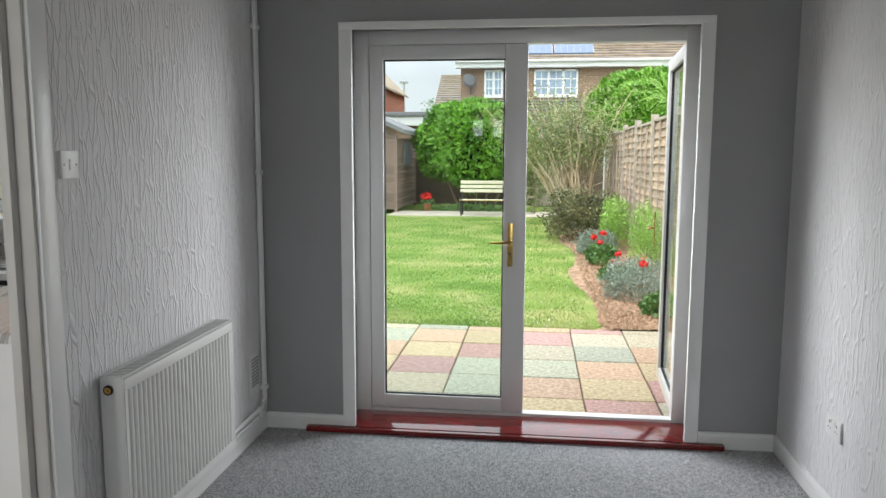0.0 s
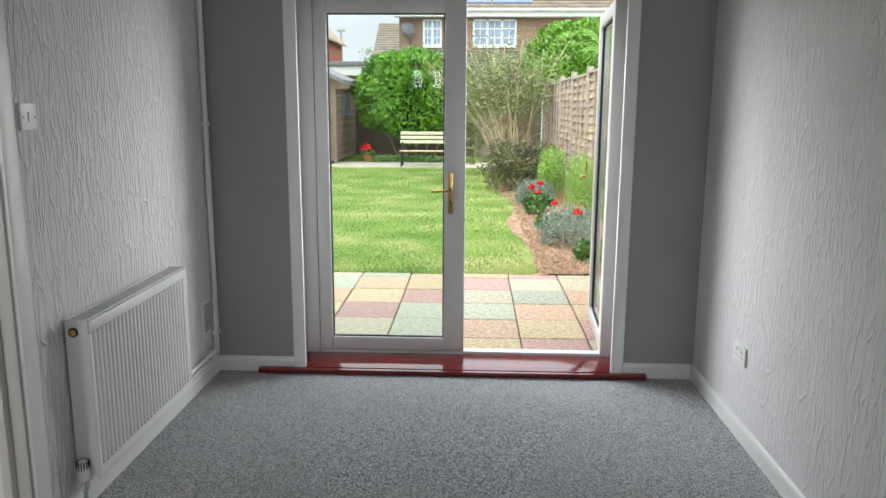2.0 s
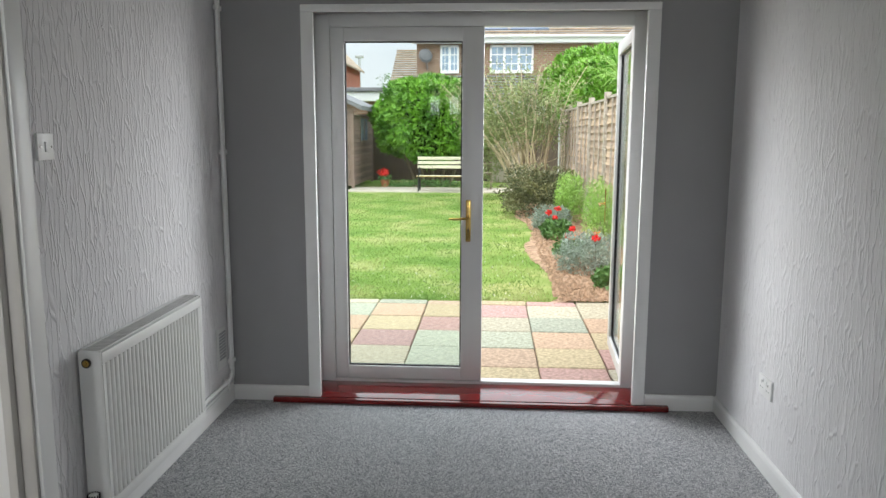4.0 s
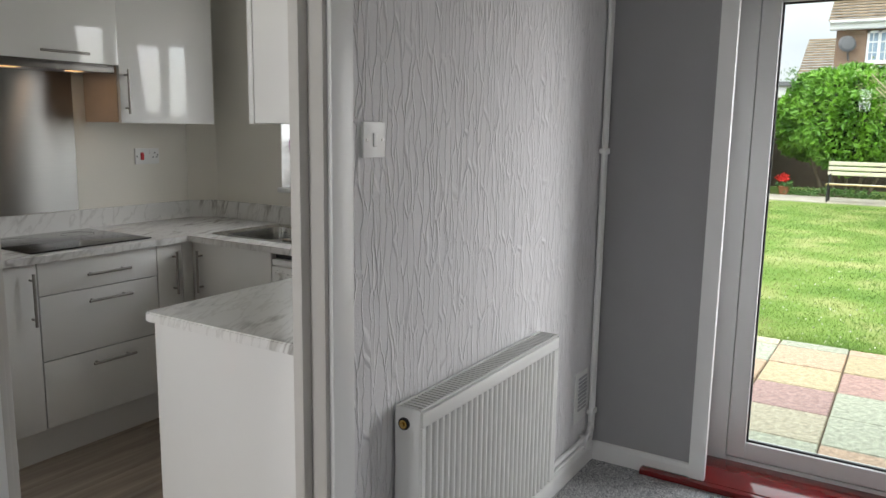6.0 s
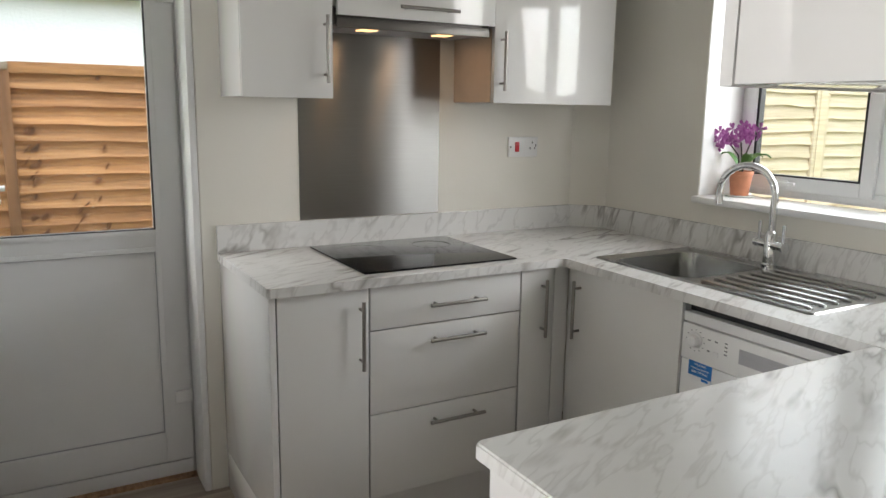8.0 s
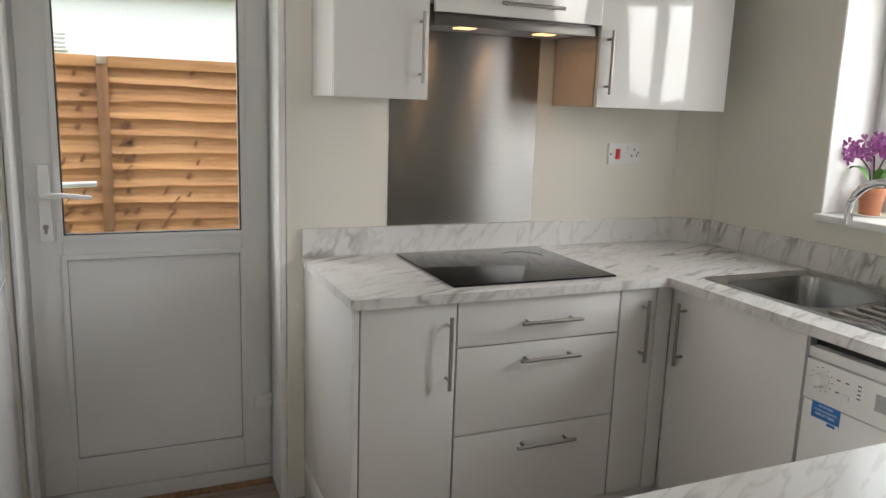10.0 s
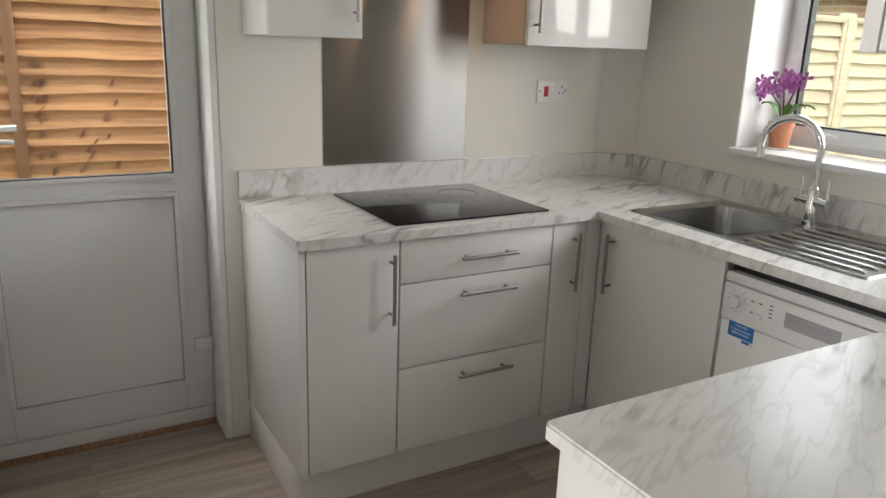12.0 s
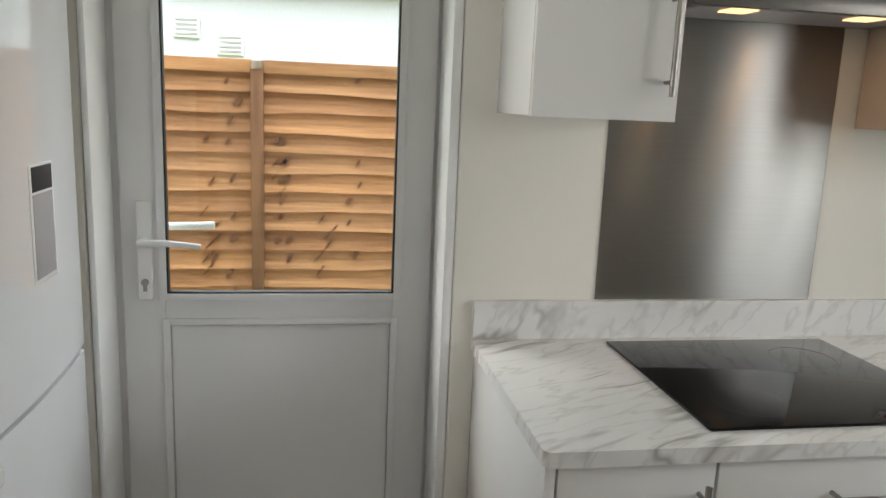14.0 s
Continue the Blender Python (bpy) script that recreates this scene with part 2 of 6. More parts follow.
brush.inputs["Z"].default_value = 1.0
sn["Principled BSDF"].inputs["Anisotropic"].default_value = 0.93
sn["Principled BSDF"].inputs["Roughness"].default_value = 0.4
M_steel.node_tree.links.new(brush.outputs["Vector"], sn["Principled BSDF"].inputs["Tangent"])
M_sink = mat("stainless_sink_steel", (0.45, 0.45, 0.44), rough=0.2, metal=1.0, var=0.05, scale=20)
M_unit = mat("white_gloss_laminate", (0.78, 0.775, 0.76), rough=0.06, coat=0.5, var=0.012, scale=2)
M_carcass = mat("white_melamine", (0.74, 0.73, 0.72), rough=0.45, var=0.02)
M_beige = mat("raw_side_board", (0.55, 0.43, 0.33), rough=0.5, var=0.05, scale=12)
M_marble = marble_mat("marble_laminate")
M_hooddark = mat("dark_hood_steel", (0.16, 0.15, 0.14), rough=0.35, metal=0.8)
M_hob = mat("black_ceramic_glass", (0.006, 0.006, 0.007), rough=0.04, spec=0.3)
M_hobring = mat("hob_print_grey", (0.045, 0.045, 0.05), rough=0.15)
M_plastic = mat("white_plastic", (0.8, 0.8, 0.79), rough=0.3, var=0.02)
M_greyplastic = mat("grey_plastic", (0.4, 0.4, 0.42), rough=0.4)
M_dark = mat("dark_gap", (0.02, 0.02, 0.022), rough=0.7)
M_red = mat("red_switch_plastic", (0.55, 0.02, 0.03), rough=0.3)
M_blue = mat("blue_label_print", (0.02, 0.18, 0.5), rough=0.4)
M_orange = mat("orange_label_print", (0.85, 0.14, 0.04), rough=0.5)
M_white = mat("white_print", (0.82, 0.82, 0.82), rough=0.5)
M_print = mat("dark_print", (0.1, 0.1, 0.11), rough=0.5)
M_fridge = mat("white_fridge_enamel", (0.76, 0.77, 0.79), rough=0.1, coat=0.3, var=0.015)
M_ovenglass = mat("black_oven_glass", (0.01, 0.01, 0.011), rough=0.05)
M_lampglow = mat("warm_hood_lamp", (1.0, 0.62, 0.28), emit=0.8)
M_terracotta = mat("terracotta", (0.5, 0.2, 0.11), rough=0.8, var=0.15, scale=20, bump=0.2)
M_orchid = mat("magenta_orchid_petal", (0.5, 0.08, 0.42), rough=0.5, scale=60, ramp=[(0.3, (0.28, 0.02, 0.25)), (0.7, (0.66, 0.26, 0.6))])
M_leafdeep = leaf_mat("orchid_leaf", (0.03, 0.1, 0.02), (0.12, 0.3, 0.06))
M_stem = mat("dark_flower_stem", (0.035, 0.03, 0.02), rough=0.6)
M_plank = per_object(wood_mat("oak_vinyl_plank", (0.52, 0.44, 0.37), (0.3, 0.24, 0.19), 0.42, grain=(14, 0.8, 14), scale=2.2, bump=0.12), [(1, 1, 1), (0.88, 0.87, 0.86), (0.95, 0.93, 0.9), (0.8, 0.79, 0.78)])
M_rawwood = wood_mat("raw_timber_edge", (0.42, 0.26, 0.15), (0.2, 0.11, 0.06), 0.9)
M_slabs = {key: per_object(mat("riven_slab_" + word, c, rough=0.9, spec=0.2, scale=38, var=0.3, bump=0.9, bump_scale=70), [(1, 1, 1), (0.9, 0.9, 0.9), (1.07, 1.05, 1.02), (0.96, 0.93, 0.9)]) for key, word, c in (
    ("P", "pink", (0.42, 0.28, 0.25)), ("Y", "buff", (0.44, 0.37, 0.24)), ("O", "orange", (0.45, 0.33, 0.235)), ("G", "green", (0.36, 0.38, 0.3)), ("C", "cream", (0.44, 0.41, 0.31)))}
M_grout = mat("sandy_joint", (0.15, 0.11, 0.07), rough=1.0, var=0.2, scale=20)
M_lawn = mat("lawn_turf", (0.1, 0.17, 0.03), rough=1.0, spec=0.1, scale=1.1, detail=9.0, ramp=[(0.3, (0.1, 0.19, 0.035)), (0.5, (0.18, 0.27, 0.06)), (0.7, (0.38, 0.37, 0.16))], bump=1.0, bump_scale=90)
M_grass = mat("grass_blade", (0.13, 0.24, 0.04), rough=0.7, scale=1.1, detail=6.0, ramp=[(0.3, (0.12, 0.24, 0.04)), (0.5, (0.22, 0.33, 0.07)), (0.7, (0.45, 0.44, 0.2))])
M_daisy = mat("daisy_white", (0.7, 0.7, 0.6), rough=0.8)
M_soil = mat("dry_soil", (0.34, 0.23, 0.15), rough=1.0, spec=0.1, scale=14, var=0.4, bump=1.0, bump_scale=30)
M_concrete = mat("old_concrete", (0.45, 0.41, 0.33), rough=0.95, var=0.15, scale=3, bump=0.3)
M_fencebrown = per_object(wood_mat("stained_lap_board", (0.48, 0.245, 0.105), (0.2, 0.085, 0.035), 0.75, grain=(6, 0.9, 22), scale=2.4, bump=0.35), [(1, 1, 1), (0.85, 0.82, 0.78), (1.08, 1.05, 1), (0.74, 0.68, 0.62), (0.95, 0.95, 0.95), (0.8, 0.74, 0.68)])
M_fencepost = wood_mat("dark_fence_batten", (0.22, 0.1, 0.045), (0.09, 0.04, 0.018), 0.8, grain=(14, 14, 1))
M_knot = mat("timber_knot", (0.13, 0.05, 0.02), rough=0.8, var=0.4, scale=40)
M_fencepale = per_object(wood_mat("pale_lap_board", (0.54, 0.46, 0.34), (0.38, 0.31, 0.215), 0.8, grain=(6, 0.9, 22), scale=2.4, bump=0.3), [(1, 1, 1), (0.92, 0.9, 0.88), (1.06, 1.05, 1.02)])
M_fencegrey = per_object(wood_mat("weathered_fence_board", (0.56, 0.44, 0.32), (0.38, 0.27, 0.19), 0.9, grain=(8, 1, 20)), [(1, 1, 1), (0.8, 0.8, 0.8), (1.1, 1.08, 1.05)])
M_fencegreypost = wood_mat("weathered_fence_post", (0.5, 0.45, 0.38), (0.33, 0.28, 0.23), 0.9, grain=(14, 14, 1))
M_darkfence = wood_mat("dark_weathered_fence", (0.16, 0.12, 0.09), (0.07, 0.05, 0.04), 0.95, grain=(10, 10, 1))
M_shed = per_object(wood_mat("brown_shed_board", (0.3, 0.22, 0.18), (0.16, 0.11, 0.09), 0.85, grain=(2, 2, 20)), [(1, 1, 1), (0.82, 0.82, 0.82), (1.12, 1.1, 1.1)])
M_felt = mat("grey_roof_felt", (0.2, 0.2, 0.21), rough=0.95, var=0.15, scale=8, bump=0.4)
M_bench = mat("cream_bench_paint", (0.72, 0.68, 0.52), rough=0.5, var=0.05, scale=10)
M_benchgold = mat("varnished_slat", (0.5, 0.36, 0.14), rough=0.5, var=0.1)
M_iron = mat("black_iron", (0.03, 0.03, 0.03), rough=0.5)
M_oldwood = wood_mat("old_chair_wood", (0.32, 0.25, 0.19), (0.16, 0.12, 0.09), 0.85, grain=(10, 10, 1))
M_brickbrown = brick_mat("brown_brick", (0.24, 0.14, 0.09), (0.32, 0.2, 0.13), (0.34, 0.29, 0.24))
M_brickred = brick_mat("red_brick", (0.36, 0.1, 0.06), (0.43, 0.14, 0.08), (0.4, 0.32, 0.27))
M_render = mat("white_pebble_render", (0.6, 0.62, 0.64), rough=0.95, var=0.05, scale=60, bump=1.0, bump_scale=45)
M_tile = mat("brown_roof_tile", (0.36, 0.28, 0.2), rough=0.9, var=0.3, scale=3, bump=0.4)
M_slate = mat("grey_slate_roof", (0.3, 0.315, 0.35), rough=0.7, var=0.15, scale=3)
M_solar = mat("solar_cell", (0.16, 0.21, 0.3), rough=0.45, spec=0.2, var=0.08, scale=4)
M_paneglass = mat("far_window_glass", (0.32, 0.42, 0.52), rough=0.06, var=0.3, scale=1.5)
M_net = mat("net_curtain", (0.62, 0.66, 0.7), rough=0.7, var=0.1)
M_dish = mat("grey_dish", (0.13, 0.13, 0.135), rough=0.6)
M_hedge = leaf_mat("hedge_leaf", (0.05, 0.17, 0.012), (0.24, 0.5, 0.045))
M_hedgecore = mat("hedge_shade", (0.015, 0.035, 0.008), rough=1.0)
M_shrub = leaf_mat("pale_shrub_leaf", (0.12, 0.17, 0.05), (0.36, 0.41, 0.17))
M_twig = mat("pale_twig", (0.55, 0.46, 0.32), rough=0.9, var=0.2)
M_darkshrub = leaf_mat("purple_green_leaf", (0.055, 0.07, 0.03), (0.23, 0.23, 0.1))
M_laurel = leaf_mat("laurel_leaf", (0.09, 0.25, 0.02), (0.24, 0.46, 0.06))
M_lavender = leaf_mat("silver_leaf", (0.16, 0.22, 0.17), (0.38, 0.46, 0.38))
M_fern = leaf_mat("fennel_leaf", (0.16, 0.33, 0.05), (0.34, 0.55, 0.12))
M_geranium = leaf_mat("geranium_leaf", (0.05, 0.13, 0.03), (0.14, 0.27, 0.07))
M_flower = mat("red_geranium_petal", (0.75, 0.025, 0.02), rough=0.5, var=0.2, scale=60)
M_orangeflower = mat("orange_petal", (0.85, 0.22, 0.03), rough=0.5, var=0.15, scale=60)
M_stone = mat("rough_stone", (0.36, 0.31, 0.26), rough=0.95, var=0.3, scale=12, bump=0.6)


# ---- mesh building ----
class Shape:
    """Gathers solids into one mesh."""

    def __init__(self):
        self.bm = bmesh.new()

    def box(self, lo, hi, bevel=0.0, seg=2, turn=None):
        made = bmesh.ops.create_cube(self.bm, size=1.0)["verts"]
        lo, hi = Vector(lo), Vector(hi)
        for v in made:
            v.co = Vector([(lo[k] + hi[k]) / 2 + v.co[k] * (hi[k] - lo[k]) for k in range(3)])
            if turn:
                v.co = turn @ v.co
        if bevel:
            edges = list({e for v in made for e in v.link_edges})
            bmesh.ops.bevel(self.bm, geom=edges, offset=bevel, segments=seg, affect='EDGES', profile=0.6)
        return self

    def prism(self, outline, axis, lo, hi):
        """A flat outline (2D points) drawn out along an axis."""
        def at(p, w):
            q = list(p)
            q.insert(axis, w)
            return self.bm.verts.new(q)
        a, b = [at(p, lo) for p in outline], [at(p, hi) for p in outline]
        n = len(a)
        self.bm.faces.new(a[::-1])
        self.bm.faces.new(b)
        for k in range(n):
            self.bm.faces.new((a[k], a[(k + 1) % n], b[(k + 1) % n], b[k]))
        return self

    def tube(self, points, r, seg=10, r_end=None):
        """A round rod through points, tapering to r_end."""
        points = [Vector(p) for p in points]
        rings = []
        for k, p in enumerate(points):
            way = (points[min(k + 1, len(points) - 1)] - points[max(k - 1, 0)]).normalized()
            side = way.cross(Vector((0.31, 0.17, 0.93))).normalized()
            up = way.cross(side)
            rad = r if r_end is None else r + (r_end - r) * k / (len(points) - 1)
            rings.append([self.bm.verts.new(p + rad * (math.cos(a) * side + math.sin(a) * up)) for a in (2 * math.pi * j / seg for j in range(seg))])
        for a, b in zip(rings, rings[1:]):
            for j in range(seg):
                self.bm.faces.new((a[j], a[(j + 1) % seg], b[(j + 1) % seg], b[j]))
        self.bm.faces.new(rings[0][::-1])
        self.bm.faces.new(rings[-1])
        return self

    def lathe(self, centre, profile, seg=24, m=None, caps=True):
        """Turns a profile of (radius, height) round z at centre."""
        rings = []
        for r, h in profile:
            ring = []
            for j in range(seg):
                a = 2 * math.pi * j / seg
                p = Vector((r * math.cos(a), r * math.sin(a), h))
                ring.append(self.bm.verts.new(Vector(centre) + (m @ p if m else p)))
            rings.append(ring)
        for a, b in zip(rings, rings[1:]):
            for j in range(seg):
                self.bm.faces.new((a[j], a[(j + 1) % seg], b[(j + 1) % seg], b[j]))
        if caps:
            self.bm.faces.new(rings[0][::-1])
            self.bm.faces.new(rings[-1])
        return self

    def out(self, name, material, parent=None, smooth=True, label="", category="", group="", kind=""):
        bmesh.ops.recalc_face_normals(self.bm, faces=self.bm.faces)
        me = bpy.data.meshes.new(name)
        lo = Vector([min(v.co[k] for v in self.bm.verts) for k in range(3)])
        hi = Vector([max(v.co[k] for v in self.bm.verts) for k in range(3)])
        base = Vector(((lo.x + hi.x) / 2, (lo.y + hi.y) / 2, lo.z))
        bmesh.ops.translate(self.bm, verts=self.bm.verts, vec=-base)
        self.bm.to_mesh(me)
        self.bm.free()
        me.materials.append(material)
        if smooth:
            me.shade_smooth()
            me.set_sharp_from_angle(angle=radians(32))
        ob = new(name, me)
        ob.location = base
        if parent:
            under(ob, parent)
        return tagged(ob, label, category, group, kind)


def under(ob, parent):
    """Makes ob a part of parent and keeps it where it stands."""
    ob.parent = parent
    ob.matrix_parent_inverse = world_of(parent).inverted()


def world_of(ob):
    if ob.parent:
        return world_of(ob.parent) @ ob.matrix_parent_inverse @ ob.matrix_basis
    return ob.matrix_basis.copy()


def thing(name, base, label, category, group="", kind=""):
    root = new(name)
    root.empty_display_size = 0.05
    root.location = base
    return tagged(root, label, category, group, kind)


def box(name, lo, hi, material, parent=None, bevel=0.0, **tags):
    return Shape().box(lo, hi, bevel).out(name, material, parent, **tags)


def cloud_mesh(name, verts, faces, material, parent=None, **tags):
    me = bpy.data.meshes.new(name)
    me.from_pydata(verts, [], faces)
    me.materials.append(material)
    ob = new(name, me)
    if parent:
        under(ob, parent)
    return tagged(ob, **tags)


rng = np.random.default_rng(7)


def leaves(name, places, size, material, parent=None, out_from=None, slim=0.45, **tags):
    """One mesh of many bent leaves, each of four corners, at the places given."""
    n = len(places)
    way = rng.normal(size=(n, 3))
    if out_from is not None:
        way = way * 0.7 + (places - out_from) / np.linalg.norm(places - out_from, axis=1)[:, None]
    way /= np.linalg.norm(way, axis=1)[:, None]
    side = np.cross(way, rng.normal(size=(n, 3)))
    side /= np.linalg.norm(side, axis=1)[:, None] + 1e-9
    bend = np.cross(way, side)
    s = size * rng.uniform(0.6, 1.3, n)[:, None]
    a = places - way * s * 0.5
    b = places + side * s * slim * 0.5 + bend * s * 0.12
    c = places + way * s * 0.5
    d = places - side * s * slim * 0.5 + bend * s * 0.12
    v = np.stack([a, b, c, d], 1).reshape(-1, 3)
    f = [(4 * k, 4 * k + 1, 4 * k + 2, 4 * k + 3) for k in range(n)]
    return cloud_mesh(name, v.tolist(), f, material, parent, **tags)


def blob(n, centre, radii, shell=0.35, lumps=0.18, low=-1.0):
    """Places spread in the outer shell of a lumpy ellipsoid."""
    d = rng.normal(size=(n * 2, 3))
    d /= np.linalg.norm(d, axis=1)[:, None]
    d = d[d[:, 2] > low][:n]
    r = 1 - shell * rng.random(len(d)) ** 1.6
    lump = 1 + lumps * (np.sin(d[:, 0] * 5 + 1.3) * np.sin(d[:, 2] * 6 + 0.4) + 0.6 * np.sin(d[:, 1] * 9 + d[:, 2] * 7))
    return np.array(centre) + d * (r * lump)[:, None] * np.array(radii)


# ---- the house: walls, floors, ceilings ----
WL, WR, WF = -1.395, 1.25, 3.957          # lounge faces
KE, KW, KN, KS = -1.462, -3.907, 3.957, -1.0  # kitchen faces
TOP = 2.4

# garden wall of the lounge and kitchen, with the patio door and kitchen window openings
s = Shape()
s.box((KE, WF, -0.1), (-0.945, 4.27, TOP)).box((0.865, WF, -0.1), (1.55, 4.27, TOP))
s.box((-0.945, WF, 2.115), (0.865, 4.27, TOP)).box((-0.945, 4.0, -0.1), (0.865, 4.27, 0.0))
s.out("wall_north", M_greywall, smooth=False, label="plain grey painted wall round the patio doors", category="wall", kind="structure")
s = Shape()
s.box((-4.2, KN, -0.1), (-3.265, 4.27, TOP)).box((-1.98, KN, -0.1), (KE, 4.27, TOP))
s.box((-3.265, KN, -0.1), (-1.98, 4.27, 1.085)).box((-3.265, KN, 2.06), (-1.98, 4.27, TOP))
s.prism([(KW, 3.84), (KW, KN), (-3.79, KN)], 2, 0.0, TOP)
s.out("wall_kitchen_north", M_cream, smooth=False, label="cream painted kitchen wall with a window opening and boxed corner", category="wall", kind="structure")
s = Shape()
s.box((-4.2, 2.19, -0.1), (KW, KN, TOP), 0.006).box((-4.2, KS, -0.1), (KW, 1.362, TOP), 0.006).box((-4.2, 1.362, 2.07), (KW, 2.19, TOP))
s.out("wall_west", M_cream, smooth=False, label="cream painted kitchen wall with the back door opening", category="wall", kind="structure")
# partition with the doorway: papered towards the lounge, painted towards the kitchen
s = Shape()
s.box((-1.435, 2.18, 0), (WL, WF, TOP)).box((-1.435, -5.0, 0), (WL, 1.44, TOP)).box((-1.435, 1.44, 2.04), (WL, 2.18, TOP))
s.out("wall_partition_lounge", M_paper, smooth=False, label="white embossed wallpaper with wandering upright ridges", category="wall", kind="structure")
s = Shape()
s.box((KE, 2.18, 0), (-1.435, WF, TOP)).box((KE, KS - 0.1, 0), (-1.435, 1.44, TOP)).box((KE, 1.44, 2.04), (-1.435, 2.18, TOP))
s.out("wall_partition_kitchen", M_cream, smooth=False, label="cream painted kitchen side of the partition", category="wall", kind="structure")
s = Shape().box((WR, -5.2, -0.1), (1.55, WF, TOP))
s.out("wall_east", M_paper, smooth=False, label="white embossed wallpaper with wandering upright ridges", category="wall", kind="structure")
# the large opening is made up for the fill lamp
s = Shape()
s.box((-1.6, -5.3, 0), (-1.08, -5.0, TOP)).box((-0.55, -5.3, 0), (0.38, -5.0, TOP)).box((1.18, -5.3, 0), (1.55, -5.0, TOP)).box((0.38, -5.3, 0), (1.18, -5.0, 0.88)).box((0.38, -5.3, 2.12), (1.18, -5.0, TOP)).box((-1.08, -5.3, 0), (-0.55, -5.0, 1.78)).box((-1.08, -5.3, 2.12), (-0.55, -5.0, TOP)).box((-0.9, -5.3, 1.78), (-0.73, -5.0, 2.12))
s.out("wall_south", M_greywall, smooth=False, label="plain grey painted wall with an added fill light opening and two small panes", category="wall", kind="structure")
# unseen end wall; its opening is added to let the kitchen fill lamp in
s = Shape()
s.box((-4.2, -1.2, 0), (-2.24, KS, TOP)).box((-1.48, -1.2, 0), (KE, KS, TOP)).box((-2.24, -1.2, 0), (-1.48, KS, 0.97)).box((-2.24, -1.2, 2.03), (-1.48, KS, TOP))
s.out("wall_kitchen_south", M_cream, smooth=False, label="plain cream painted kitchen end wall with an added fill light opening", category="wall", kind="structure")
box("ceiling", (-4.3, -5.3, TOP), (1.6, 4.3, TOP + 0.15), M_ceiling, label="plain white ceiling", category="ceiling", kind="structure")
box("carpet_floor", (-1.45, -5.2, -0.06), (WR, WF, 0.0), M_carpet, smooth=False, label="grey speckled twist pile carpet", category="carpet", kind="structure")
kitchen_floor = box("floor_kitchen", (-4.2, KS, -0.08), (-1.45, KN, -0.006), M_rawwood, smooth=False, label="grey oak effect vinyl plank floor", category="floor", kind="structure")


def skirting(name, lo, hi, normal):
    """A board with a rounded top along x or y. normal: the way it faces."""
    ax, sg = normal
    t, h = 0.016, 0.084
    prof = [(0, 0), (t, 0), (t, h - 0.02), (t * 0.75, h - 0.006), (t * 0.3, h), (0, h)]
    pts = [((lo[ax] + sg * p), z) for p, z in prof]
    along = 1 - ax
    s = Shape().prism(pts, along, lo[along], hi[along])
    return s.out(name, M_gloss, smooth=False, label="white gloss painted skirting board", category="skirting board", kind="structure")


skirting("baseboard_north_west", (WL + 0.016, WF), (-0.952, WF), (1, -1))
skirting("baseboard_north_east", (0.872, WF), (WR - 0.016, WF), (1, -1))
skirting("baseboard_east", (WR, -5.0), (WR, WF), (0, -1))
skirting("baseboard_partition", (WL, 2.262), (WL, WF), (0, 1))
skirting("baseboard_partition_south", (WL, -5.0), (WL, 1.37), (0, 1))

# patio door surround and sill
s = Shape()
s.box((-0.955, 3.928, 0.031), (-0.89, 3.956, 2.082), 0.004).box((0.8, 3.928, 0.031), (0.865, 3.956, 2.082), 0.004).box((-0.955, 3.928, 2.082), (0.865, 3.956, 2.118), 0.004)
s.out("trim_patio_door", M_gloss, label="white painted timber surround of the patio doors", category="door trim", kind="structure")
s = Shape().box((-1.152, 3.9, 0.004), (0.993, 3.956, 0.03), 0.006).box((-0.944, 3.93, 0.004), (0.864, 4.2, 0.034), 0.004)
s.out("sill_patio_door", M_redsill, label="glossy red-brown painted timber sill board", category="door sill", kind="structure")

# ---- patio doors ----
frame_ob = thing("patio_door_frame", (-0.04, 4.23, 0.0), "white plastic patio door frame, one leaf shut", "door frame", kind="structure")
s = Shape()
s.box((-0.945, 4.2, 0.03), (-0.862, 4.265, 2.115), 0.004).box((0.783, 4.2, 0.03), (0.865, 4.265, 2.115), 0.004)
s.box((-0.862, 4.2, 2.042), (0.783, 4.265, 2.115), 0.004).box((-0.862, 4.2, 0.0), (0.783, 4.265, 0.05), 0.004)
s.out("frame", M_upvc, frame_ob)


